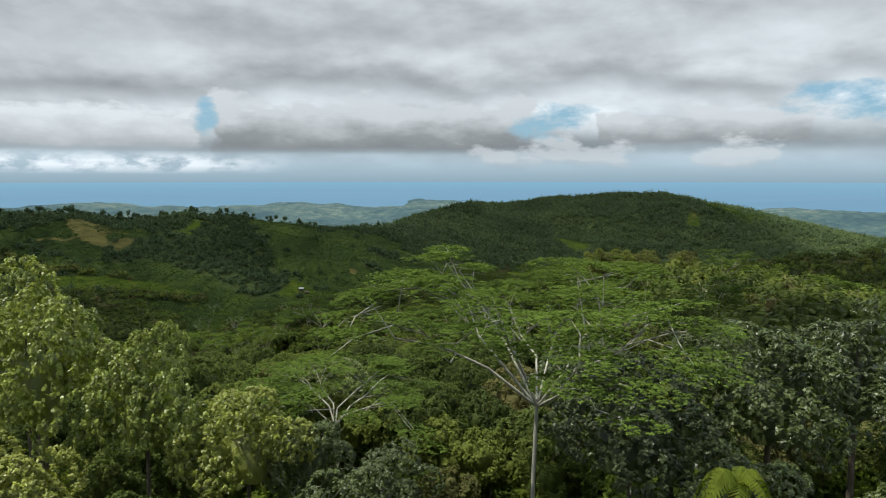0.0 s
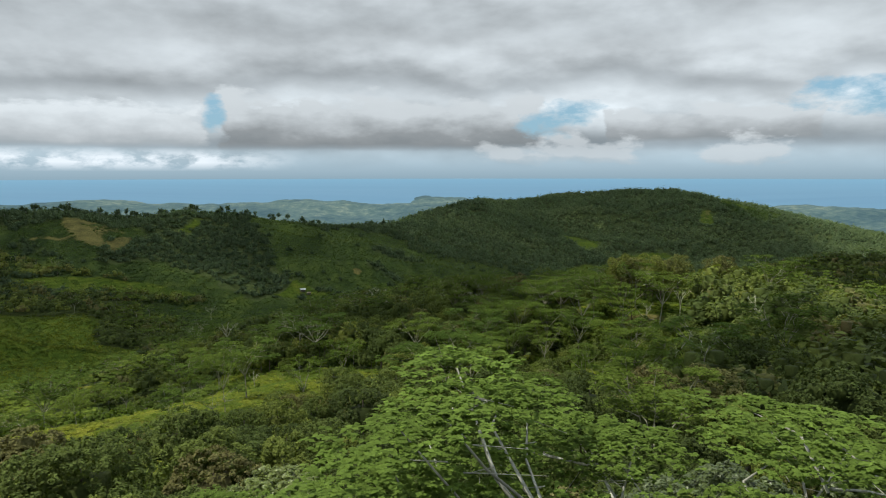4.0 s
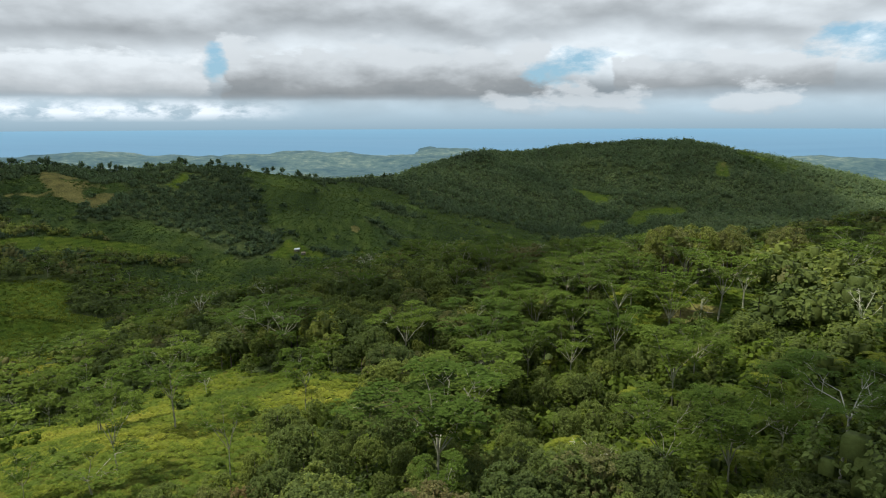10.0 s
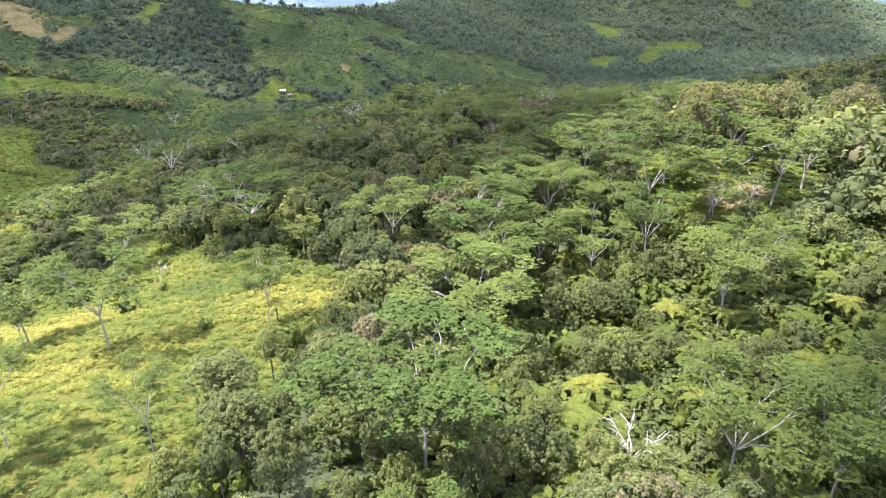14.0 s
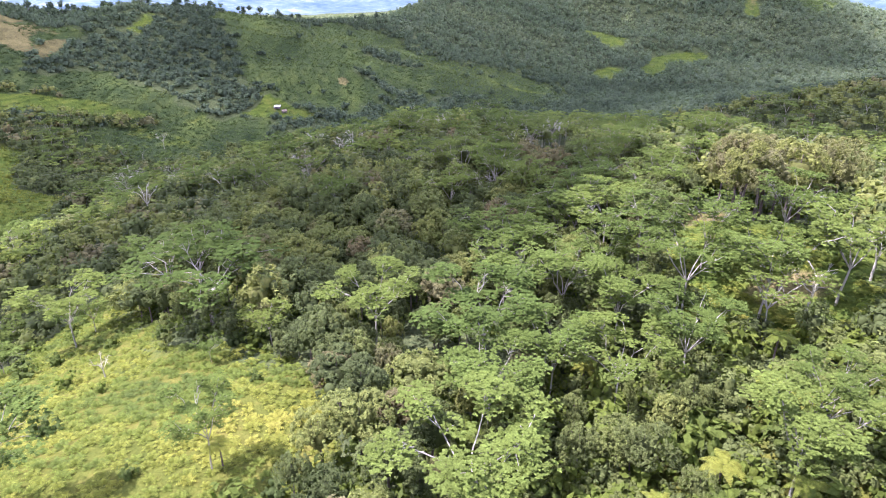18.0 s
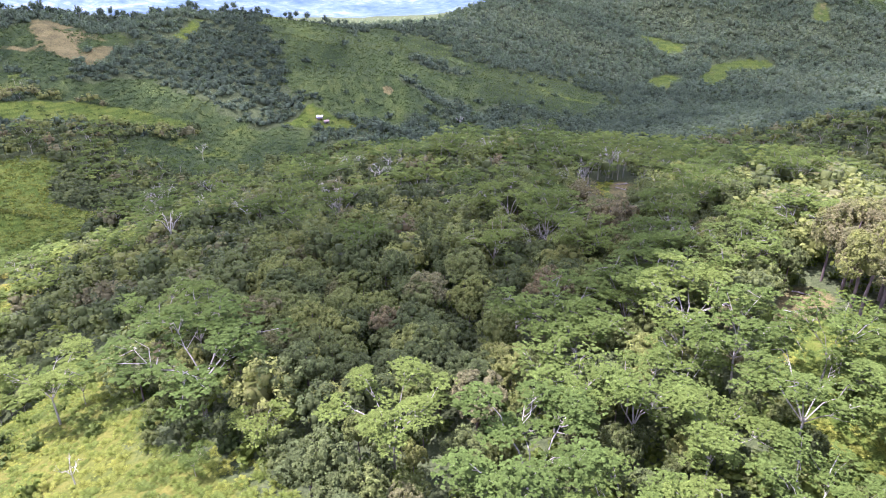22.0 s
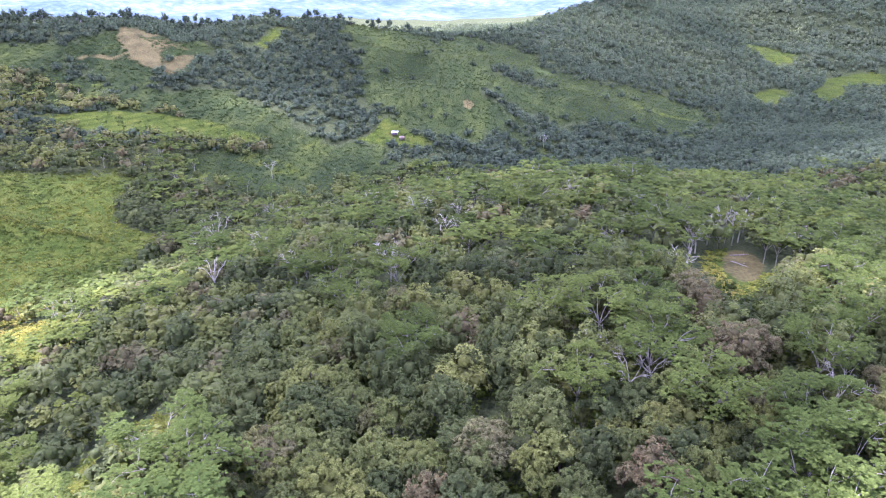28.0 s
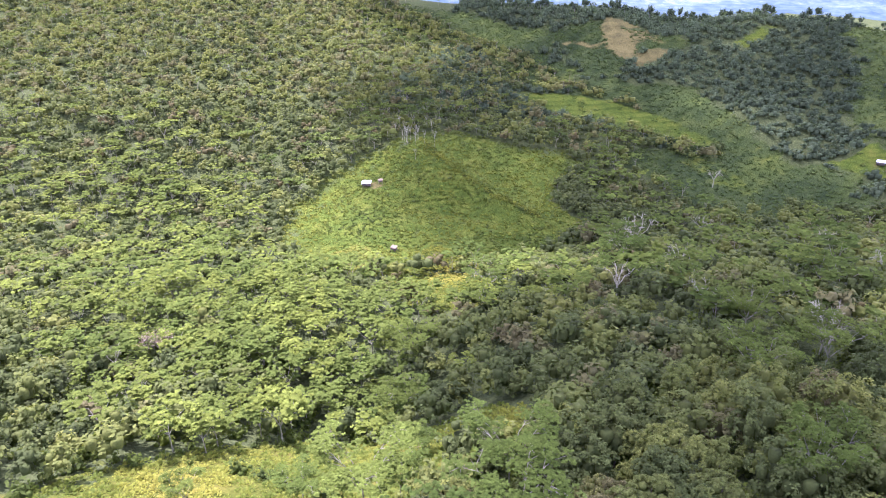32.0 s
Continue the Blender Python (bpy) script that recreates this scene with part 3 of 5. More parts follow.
def tube(points, radii, sides=5):
    """A tapering limb along a line of points."""
    points, radii = np.asarray(points, float), np.asarray(radii, float)
    way = np.gradient(points, axis=0)
    way /= np.linalg.norm(way, axis=1, keepdims=True) + 1e-9
    side = np.cross(way, (0.31, 0.95, 0.07))
    side /= np.linalg.norm(side, axis=1, keepdims=True) + 1e-9
    other = np.cross(way, side)
    turn = np.linspace(0, 2 * math.pi, sides, endpoint=False)
    v = points[:, None] + radii[:, None, None] * (np.cos(turn)[None, :, None] * side[:, None] + np.sin(turn)[None, :, None] * other[:, None])
    f = [(r * sides + k, r * sides + (k + 1) % sides, (r + 1) * sides + (k + 1) % sides, (r + 1) * sides + k) for r in range(len(points) - 1) for k in range(sides)]
    return v.reshape(-1, 3), np.array(f)


def join(pieces):
    """Arrays of several pieces as one."""
    vs, fs, base = [], [], 0
    for v, f in pieces:
        vs.append(shaded(v))
        fs.append(np.asarray(f) + base)
        base += len(v)
    return np.concatenate(vs), np.concatenate(fs)


def ball(rng, n):
    p = rng.normal(size=(n, 3))
    return p / np.linalg.norm(p, axis=1, keepdims=True)


def round_cage(n):
    """The corners and faces of a ball made of a divided cube."""
    k, vs, fs = np.linspace(-1, 1, n), [], []
    for axis in range(3):
        for sign in (-1, 1):
            a, b = np.meshgrid(k, k)
            p = np.roll(np.stack([np.full(n * n, sign), a.ravel(), b.ravel()], 1), axis, 1)
            fs.append(grid_faces(n, n)[:, ::sign] + n * n * len(vs))
            vs.append(p)
    v, back = np.unique(np.concatenate(vs).round(6), axis=0, return_inverse=True)
    v, f = v / np.linalg.norm(v, axis=1, keepdims=True), back.ravel()[np.concatenate(fs)]
    return v, f[v[f].mean(1)[:, 2] > -0.5]


CAGES = {n: round_cage(n) for n in (2, 3, 4)}


def broad_crown(rng, radius, tall, low, lobes, leaves, size, fine=3, slim=0.6, core=None):
    """A rounded crown: a head of leafy lobes, each clad in bunches of leaves; low: the height of its underside."""
    per = int(np.clip(leaves / 50, 3, 22))
    bunches = max(4, leaves // per)
    core = core or (0.5 if leaves > 2000 else 0.56 if leaves > 300 else 0.8 if leaves > 60 else 0.94)
    half = (tall - low) / 2
    stretch = np.array([radius * rng.uniform(0.9, 1.15), radius * rng.uniform(0.9, 1.15), half * 1.05])
    centre = np.array([0, 0, low + half])
    k = np.arange(lobes)
    z = 1 - 1.3 * (k + 0.5) / lobes
    turn = k * 2.4 + rng.uniform(-0.5, 0.5, lobes) + rng.uniform(0, 6.28)
    flat = np.sqrt(1 - z * z)
    hub = np.stack([np.cos(turn) * flat, np.sin(turn) * flat, z], 1) * (rng.uniform(0.46, 0.88, lobes) if leaves > 7000 else rng.uniform(0.46, 0.74, lobes))[:, None]
    girth = rng.uniform(0.24, 0.42, lobes) * (1.0 if lobes > 7 else 1.25)
    which = rng.integers(0, lobes, bunches * 5)
    d = unit(ball(rng, bunches * 5) + unit(hub)[which] * 0.55 + (0, 0, 0.3))
    p = hub[which] + d * girth[which][:, None] * rng.uniform(0.9, 1.08, (len(d), 1))
    gap = np.linalg.norm(p[:, None] - hub[None], axis=2) / girth
    gap[np.arange(len(p)), which] = 9
    out = np.nonzero(gap.min(1) > 0.88)[0][:bunches]
    p, d = p[out] * stretch + centre, unit(d[out] / stretch)
    wide = 0.5 * math.sqrt(9.5 * (radius * radius * half) ** (2 / 3) / len(out))
    near = np.repeat(np.arange(len(out)), per)
    way = unit(d[near] * 0.75 + ball(rng, len(near)))
    reach = wide * rng.uniform(0.7, 1.25, len(out))[near][:, None]
    tint = np.clip(rng.normal(0.5, 0.16 if leaves > 150 else 0.10, len(out)), 0.1, 0.95)[near]
    leaf = cards(rng, p[near] + way * reach * rng.uniform(0.5, 1.0, (len(near), 1)), way * 0.6 + (0, 0, 0.7) + (0.3 if leaves > 300 else 0.16) * rng.normal(size=way.shape),
                 size * 1.2 * rng.uniform(0.7, 1.45, len(near)), slim, tint + rng.uniform(-0.08, 0.08, len(near)))
    # inner leaves darkened by colour, for the shade inside a crown
    if leaves > 300:
        deep = rng.integers(0, len(out), int(len(out) * 1.2))
        inner = centre + (p[deep] - centre) * rng.uniform(0.5, 0.74, (len(deep), 1))
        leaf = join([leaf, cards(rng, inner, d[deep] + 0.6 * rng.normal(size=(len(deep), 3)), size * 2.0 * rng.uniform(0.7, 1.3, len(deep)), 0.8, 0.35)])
    # hearts of the lobes, mostly coloured darker, as inner shade
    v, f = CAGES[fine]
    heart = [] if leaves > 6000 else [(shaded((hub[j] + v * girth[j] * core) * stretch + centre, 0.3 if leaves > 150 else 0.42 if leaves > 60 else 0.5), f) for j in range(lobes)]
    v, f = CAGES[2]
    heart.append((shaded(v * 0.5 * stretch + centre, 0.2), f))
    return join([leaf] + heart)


def limbs(rng, tall, spread, count, thick, fork=0.45, twigs=3, sides=5, lean=0.0):
    """A trunk that forks into rising limbs with side branches. Returns the trunk, each limb and the limbs' ends."""
    top = np.array([rng.uniform(-1, 1) * lean, rng.uniform(-1, 1) * lean, tall * fork])
    trunk = tube([(0, 0, -1.5), top * 0.35 + (0.1, 0, 0), top * 0.7, top], [thick * 1.25, thick, thick * 0.85, thick * 0.7], sides + 2)
    every, ends = [], []
    for k in range(count):
        pieces = []
        turn = k * 2 * math.pi / count + rng.uniform(-0.4, 0.4)
        out = np.array([math.cos(turn), math.sin(turn), 0]) * spread * rng.uniform(0.55, 1.0)
        end = np.array([out[0], out[1], tall * (0.97 - 0.12 * (np.hypot(*out[:2]) / spread) ** 2 + rng.uniform(-0.09, 0.03))])
        mid = top + (end - top) * 0.5 + np.array([rng.normal() * 0.6, rng.normal() * 0.6, tall * 0.05 - 0.1 * spread])
        pieces.append(tube([top - (0, 0, 0.4), top + (mid - top) * 0.5 + rng.normal(size=3) * 0.05 * spread, mid, (mid + end) / 2 + rng.normal(size=3) * 0.06 * spread, end],
                           np.array([0.56, 0.46, 0.38, 0.28, 0.12]) * thick, sides))
        ends.append(end)
        for _ in range(twigs):
            s = rng.uniform(0.38, 0.95)
            root = top + (mid - top) * min(1, 2 * s) if s < 0.5 else mid + (end - mid) * (2 * s - 1)
            tip = root + np.array([out[0], out[1], 0]) * rng.uniform(0.1, 0.4) + rng.normal(size=3) * np.array([0.16, 0.16, 0.05]) * spread + (0, 0, rng.uniform(0.03, 0.12) * tall)
            tip[2] = min(tip[2], tall * (1.0 - 0.2 * (np.hypot(*tip[:2]) / spread) ** 2))
            pieces.append(tube([root, (root + tip) / 2 + rng.normal(size=3) * 0.035 * spread, tip], np.array([0.30, 0.24, 0.10]) * thick, max(3, sides - 1)))
            ends.append(tip)
            if twigs > 3:
                for _ in range(3):
                    knot = root + (tip - root) * rng.uniform(0.3, 0.9)
                    pieces.append(tube([knot, knot + rng.normal(size=3) * np.array([0.07, 0.07, 0.012]) * spread], np.array([0.10, 0.03]) * thick, 3))
        every.append(join(pieces))
    return trunk, every, np.array(ends)


def plate_crown(rng, ends, radius, leaves, size, thin=0.16, slim=0.32):
    """Flat layered plates of feathery sprays, in tufts, spread round the limbs' ends."""
    pieces, per = [], 7 if leaves > 60 else 4
    for e in ends:
        r = radius * rng.uniform(0.65, 1.15)
        n = max(3, int(leaves / per * (r / radius) ** 2))
        a, q = rng.uniform(0, 2 * math.pi, n), np.sqrt(rng.uniform(0, 1, n)) * r
        wob = 1 + 0.22 * np.sin(2 * a + rng.uniform(0, 6)) + 0.13 * np.sin(5 * a + rng.uniform(0, 6))
        p = np.stack([np.cos(a) * q * wob, np.sin(a) * q * wob, thin * r * (0.8 - 1.7 * (q / r) ** 2) + rng.normal(size=n) * 0.035 * r], 1) + e
        tint = np.clip(rng.uniform(0.36, 0.64) + rng.normal(size=n) * 0.13, 0.1, 0.95)
        t = np.repeat(np.arange(n), per)
        turn = rng.uniform(0, 2 * math.pi, n * per)
        axis = np.stack([np.cos(turn), np.sin(turn), rng.normal(0.03, 0.10, n * per)], 1)
        up = np.stack([np.cos(turn) * 0.35, np.sin(turn) * 0.35, np.ones(n * per)], 1) + 0.18 * rng.normal(size=(n * per, 3))
        # added sheet under the sprays, coloured darker as shade in the gaps
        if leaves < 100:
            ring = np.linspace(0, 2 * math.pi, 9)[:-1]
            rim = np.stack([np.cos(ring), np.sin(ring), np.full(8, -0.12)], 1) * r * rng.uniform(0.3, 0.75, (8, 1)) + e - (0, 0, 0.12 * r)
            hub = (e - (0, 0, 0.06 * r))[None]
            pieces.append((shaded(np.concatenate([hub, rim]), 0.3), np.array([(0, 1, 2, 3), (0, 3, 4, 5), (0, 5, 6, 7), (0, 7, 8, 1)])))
        pieces.append(sprays(p[t], axis, up, 2 * size * rng.uniform(0.7, 1.3, n * per), slim, tint[t]))
    return join(pieces)


def frond(rng, length, rise, droop, turn, width, steps=6):
    """An arching fern frond: a stalk with pairs of leaflets along it."""
    s = np.linspace(0, 1, steps + 1)
    line = np.stack([np.cos(turn) * length * s, np.sin(turn) * length * s, rise * s - droop * s * s], 1)
    side = np.array([-math.sin(turn), math.cos(turn), 0])
    v, f = [], []
    for k in range(1, steps + 1):
        w = width * math.sin(math.pi * min(0.97, s[k] * 0.85 + 0.12))
        back = (line[k] - line[k - 1]) * 0.42
        for sign in (-1, 1):
            tip = line[k] + side * sign * w - (0, 0, 0.18 * w)
            b = len(v)
            v += [line[k] - back, line[k] + back, tip + back * 1.2, tip - back * 0.2]
            f.append((b, b + 1, b + 2, b + 3))
    return shaded(np.array(v)), np.array(f)


def part(name, shape, mat, parent=None, label=""):
    """One mesh object from a shape's arrays, under its thing."""
    me = quads(name, shape[0], shape[1], [mat])
    ob = new(name, me)
    if parent:
        ob.parent = parent
    return tagged(ob, label)


# ---- the forest: a few shapes, set down many times ----
def set_down(shapes, which, place, scale, turn, tall):
    """Many copies of a few shapes as one set of arrays, with the number of the copy for every place."""
    vs, fs, ids, mats, base = [], [], [], [], 0
    for k, (v, f, m) in enumerate(shapes):
        pick = np.nonzero(which == k)[0]
        if not len(pick):
            continue
        c, s = np.cos(turn[pick])[:, None], np.sin(turn[pick])[:, None]
        sc, st = scale[pick][:, None], tall[pick][:, None]
        w = np.stack([(v[None, :, 0] * c - v[None, :, 1] * s) * sc, (v[None, :, 0] * s + v[None, :, 1] * c) * sc, v[None, :, 2] * st], -1) + place[pick][:, None]
        vs.append(np.c_[w.reshape(-1, 3), np.tile(v[:, 3], len(pick))])
        fs.append((f[None] + (np.arange(len(pick)) * len(v))[:, None, None]).reshape(-1, 4) + base)
        ids.append(np.repeat(pick, len(v)))
        mats.append(np.tile(m, len(pick)))
        base += len(pick) * len(v)
    return np.concatenate(vs), np.concatenate(fs), np.concatenate(ids), np.concatenate(mats)


def with_trunk(crown, trunk):
    v, f = join([crown, trunk])
    return v, f, np.r_[np.zeros(len(crown[1]), int), np.ones(len(trunk[1]), int)]


def only(crown):
    return crown[0], crown[1], np.zeros(len(crown[1]), int)


def pole(h, r):
    return tube([(0, 0, -3), (0.2, 0.1, h * 0.5), (0, 0, h)], [r, r * 0.8, r * 0.5], 4)


def feather_shape(rng, tall, spread, count, twigs, plate, leaves, size):
    trunk, branch, ends = limbs(rng, tall, spread, count, 0.17, 0.40, twigs, 3)
    return with_trunk(plate_crown(rng, ends, plate, leaves, size, 0.2, 0.55), join([trunk, *branch]))


def rosette(rng, length=1.5, fronds=6, steps=3):
    turn = rng.uniform(0, 6.28)
    return only(join([frond(rng, length * rng.uniform(0.8, 1.2), 1.15 * length, 0.95 * length, turn + k * 6.28 / fronds + rng.uniform(-0.3, 0.3), 0.26 * length, steps) for k in range(fronds)]))


rng = np.random.default_rng(5)
FINE_BROAD = [with_trunk(broad_crown(rng, 4.9, 11.5, 2.0, 6 + k % 4, 1100, 0.22, 2), pole(6, 0.2)) for k in range(8)]
MID_BROAD = [only(broad_crown(rng, 5.0, 11.0, 2.0, 5, 110, 0.55, 2)) for _ in range(10)]
FAR_BROAD = [only(broad_crown(rng, 5.2, 9.5, 1.0, 4, 24, 0.72, 2)) for _ in range(10)]
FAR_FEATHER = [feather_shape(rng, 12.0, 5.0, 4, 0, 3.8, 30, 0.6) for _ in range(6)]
HILL_BROAD = [only(broad_crown(rng, 5.2, 9.5, 0.5, 3, 12, 0.95, 2)) for _ in range(10)]
MID_FEATHER = [feather_shape(rng, 12.5, 5.2, 4, 1, 3.0, 98, 0.31) for _ in range(7)]


BUSHES = [only(broad_crown(rng, 1.8, 2.4, -0.8, 6, 42, 0.32, 2, 0.5, 0.62)) for _ in range(7)]
SAPLINGS = [only(broad_crown(rng, 1.7, 2.8, -0.6, 5, 150, 0.17, 2, 0.5)) for _ in range(7)]
FINE_BUSHES = [only(broad_crown(rng, 1.8, 2.4, -0.8, 5, 600, 0.08, 2, 0.5)) for _ in range(5)]
SCRUB = [only(broad_crown(rng, 2.5, 1.6, -0.9, 2, 7, 0.62, 2)) for _ in range(7)]
ROSETTES = [rosette(rng) for _ in range(5)]
FINE_ROSETTES = [rosette(rng, 1.25, 7, 6) for _ in range(6)]


def scatter(x0, x1, y0, y1, step, seed):
    r = np.random.default_rng(seed)
    a, b = np.meshgrid(np.arange(x0, x1, step), np.arange(y0, y1, step))
    x, y = (a + r.uniform(-0.48, 0.48, a.shape) * step).ravel(), (b + r.uniform(-0.48, 0.48, a.shape) * step).ravel()
    return x, y, r


def stuff(name, shapes, x, y, r, tone, mats, label, scale=(0.75, 1.25), sink=0.3, category="forest"):
    n = len(x)
    sc = r.uniform(*scale, n) if len(scale) == 2 else scale[0]
    place = np.stack([x, y, ground_z(x, y) - sink], 1)
    v, f, ids, m = set_down(shapes, r.integers(0, len(shapes), n), place, sc, r.uniform(0, 6.28, n), sc * r.uniform(0.8, 1.2, n))
    me = quads(name, v, f, mats, m, tone=tone[ids])
    print(name, n, "plants", len(f) * 2, "triangles")
    return tagged(new(name, me), label, category, kind="stuff")


def feather_share(x, y):
    """How much of the forest is feathery umbrella trees."""
    s = 0.20 + 0.9 * (fbm(x, y, 70, 41, 3) - 0.5)
    s = np.maximum(s, 0.96 * spot(x, y, -225, 258, 125, 54))
    s = np.maximum(s, 0.7 * spot(x, y, 60, 420, 110, 70))
    return np.where(np.maximum(spot(x, y, -40, 275, 70, 45), spot(x, y, -115, 305, 58, 34)) > 0.5, 0.04, s)


def near_zone(x, y):
    """The near slopes, whose trees are things of their own."""
    return (x > -112) & (x < 122) & (y < 334)


def crown_tone(x, y, r):
    """Most crowns are olive green; a few are yellow-green, grey or brownish."""
    tone = np.clip(0.10 + 0.54 * r.uniform(size=len(x)) + 0.6 * (fbm(x, y, 45, 51, 3) - 0.5), 0, 0.68)
    odd = r.uniform(size=len(x))
    return np.where(odd < 0.15, r.uniform(0.60, 0.74, len(x)), np.where(odd < 0.26, r.uniform(0.76, 0.95, len(x)), tone))


# middle distance
x, y, r = scatter(-640, 520, 40, 640, 7.4, 21)
bare, grass, bush = covers(x, y)
keep = (np.maximum(bare, grass) < 0.5) & ~opened(x, y) & (bush < r.uniform(0.3, 0.75, len(x))) & ~near_zone(x, y) & (np.hypot(x, y) < 660) & (np.abs(x) < 120 + 0.95 * (y + 80) + 400 * (x < 0)) & ((x < 0) | (y > 60 + 0.5 * x))
x, y = x[keep], y[keep]
is_f = r.uniform(size=len(x)) < feather_share(x, y)
tone = crown_tone(x, y, r)
far = np.hypot(x, y - 120) > 300
for name, shapes, pick, size in (("forest_canopy", MID_BROAD, ~is_f & ~far, (0.6, 1.1)), ("valley_forest", FAR_BROAD, ~is_f & far, (0.6, 1.15))):
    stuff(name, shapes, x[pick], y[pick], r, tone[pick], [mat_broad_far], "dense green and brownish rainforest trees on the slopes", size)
# in the west a lighter leaf tone stands in for sunlight
for name, shapes, pick in (("feathery_canopy", MID_FEATHER, is_f & ~far), ("valley_umbrella_trees", FAR_FEATHER, is_f & far)):
    stuff(name, shapes, x[pick], y[pick], r, np.clip(tone[pick] + 0.36 * ((x[pick] < -110) & (y[pick] < 350)), 0, 1), [mat_feather_far, mat_bark_pale], "light green flat-topped feathery trees with pale limbs", (0.7, 1.25))


def shown(x, y, r):
    """False for most places that lie behind a crest as seen from the near ridge."""
    top, hid = ground_z(x, y) + 14, np.zeros(len(x), bool)
    for s in np.linspace(0.55, 0.985, 26):
        hid |= ground_z(x * s, 120 + (y - 120) * s) + 3 > 25 + (top - 25) * s
    return ~hid | (r.uniform(size=len(x)) < 0.2)


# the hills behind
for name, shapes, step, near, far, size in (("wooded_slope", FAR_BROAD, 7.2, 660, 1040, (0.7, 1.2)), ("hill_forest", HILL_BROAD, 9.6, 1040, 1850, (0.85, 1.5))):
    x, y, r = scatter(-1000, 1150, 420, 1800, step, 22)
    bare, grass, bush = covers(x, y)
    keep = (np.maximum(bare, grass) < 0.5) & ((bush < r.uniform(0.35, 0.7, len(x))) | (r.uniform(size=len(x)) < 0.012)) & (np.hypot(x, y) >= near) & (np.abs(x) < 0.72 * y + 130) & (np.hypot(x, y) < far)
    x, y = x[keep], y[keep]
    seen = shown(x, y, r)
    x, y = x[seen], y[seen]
    # farther woods take a lighter tone, standing in for deeper haze
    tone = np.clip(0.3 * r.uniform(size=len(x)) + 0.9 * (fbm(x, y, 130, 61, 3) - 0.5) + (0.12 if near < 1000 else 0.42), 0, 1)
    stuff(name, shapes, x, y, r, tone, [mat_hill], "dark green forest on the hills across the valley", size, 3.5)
x, y, r = scatter(-1150, -250, 40, 640, 7.8, 23)
bare, grass, bush = covers(x, y)
keep = (np.maximum(bare, grass) < 0.5) & (np.hypot(x, y) >= 660) | ((x < -640) & (np.hypot(x, y) < 660)) | ((y > 640) & (x < -600))
keep &= shown(x, y, r)
x, y = x[keep], y[keep]
is_f = r.uniform(size=len(x)) < 0.14
tone = np.clip(0.4 * r.uniform(size=len(x)) + 0.8 * (fbm(x, y, 130, 61, 3) - 0.5) + 0.14, 0, 0.6)
tone = np.where(r.uniform(size=len(x)) < 0.7, r.uniform(0.64, 0.84, len(x)), tone)
stuff("slope_forest", FAR_BROAD, x[~is_f], y[~is_f], r, tone[~is_f], [mat_broad_far], "grey-green forest on the long slope", (0.65, 1.2), 2.0)
stuff("slope_umbrella_trees", FAR_FEATHER, x[is_f], y[is_f], r, tone[is_f], [mat_feather_far, mat_bark_pale], "feathery pale-limbed trees in the forest of the long slope", (0.6, 1.0), 0.5)

# tall trees along the crest across the valley: close together in the west, scattered in the east
CREST = [with_trunk(broad_crown(rng, 3.6, 13, 3.5, 5, 60, 0.5, 2), pole(9, 0.25)) for _ in range(6)]
line = np.array(RIDGES[2][0])[2:]
r = np.random.default_rng(26)
s = np.sort(r.uniform(0, 1, 190) ** 1.5) * (len(line) - 1)
k = np.minimum(s.astype(int), len(line) - 2)
x, y = (line[k, n] + (s - k) * (line[k + 1, n] - line[k, n]) + r.normal(size=len(s)) * 9 for n in (0, 1))
keep = covers(x, y)[0] < 0.4
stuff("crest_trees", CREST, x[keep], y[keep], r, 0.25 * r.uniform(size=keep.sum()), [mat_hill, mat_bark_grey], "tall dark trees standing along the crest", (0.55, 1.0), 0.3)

# forest round about the near ridge
x, y, r = scatter(-360, 380, -190, 250, 9.4, 27)
away = ~near_zone(x, y) & ((np.abs(x) > 112) | (y < -30)) | (y < -30)
keep = away & ~((np.abs(x) < 120 + 0.95 * (y + 80) + 400 * (x < 0)) & ((x < 0) | (y > 60 + 0.5 * x)) & (y > 40)) & (np.maximum(*covers(x, y)[:2]) < 0.5)
x, y = x[keep], y[keep]
stuff("ridge_forest", FAR_BROAD, x, y, r, crown_tone(x, y, r), [mat_broad_far], "mixed green rainforest on the outer slopes of the near ridge", (0.8, 1.5))

# low plantations and scrub on the cleared slopes
x, y, r = scatter(-700, 800, 340, 1600, 4.2, 24)
bare, grass, bush = covers(x, y)
near = np.hypot(x, y) < 1050
keep = (bush > 0.3) & (np.maximum(bare, grass) < 0.6) & (near | (r.uniform(size=len(x)) < 0.5)) | (grass > 0.4) & (bare < 0.5) & (r.uniform(size=len(x)) < 0.3)
keep &= shown(x, y, r)
x, y, bush, near = x[keep], y[keep], bush[keep], near[keep]
tone = np.clip(0.15 * r.uniform(size=len(x)) + 0.8 * (fbm(x, y, 110, 71, 3) - 0.5) + 1.2 * (fbm(0.67 * x - 0.74 * y, 0.22 * (0.74 * x + 0.67 * y), 28, 72, 3) - 0.5) + 0.45 + 0.3 * (bush < 0.3), 0, 1)
stuff("hillside_scrub", SCRUB, x, y, r, tone, [mat_plant], "low green plantation and scrub on the cleared slopes", (np.where(bush > 0.3, r.uniform(0.4, 0.9, len(x)) * np.where(near, 1, 1.6), r.uniform(0.3, 0.7, len(x))),), 0.2, "scrub")
# shrubs and tall grass over the hill with the hut
x, y, r = scatter(-420, -200, 290, 545, 2.5, 25)
bare, grass, bush = covers(x, y)
keep = (grass > 0.45) & (bare < 0.4) & (r.uniform(size=len(x)) < 0.75)
x, y = x[keep], y[keep]
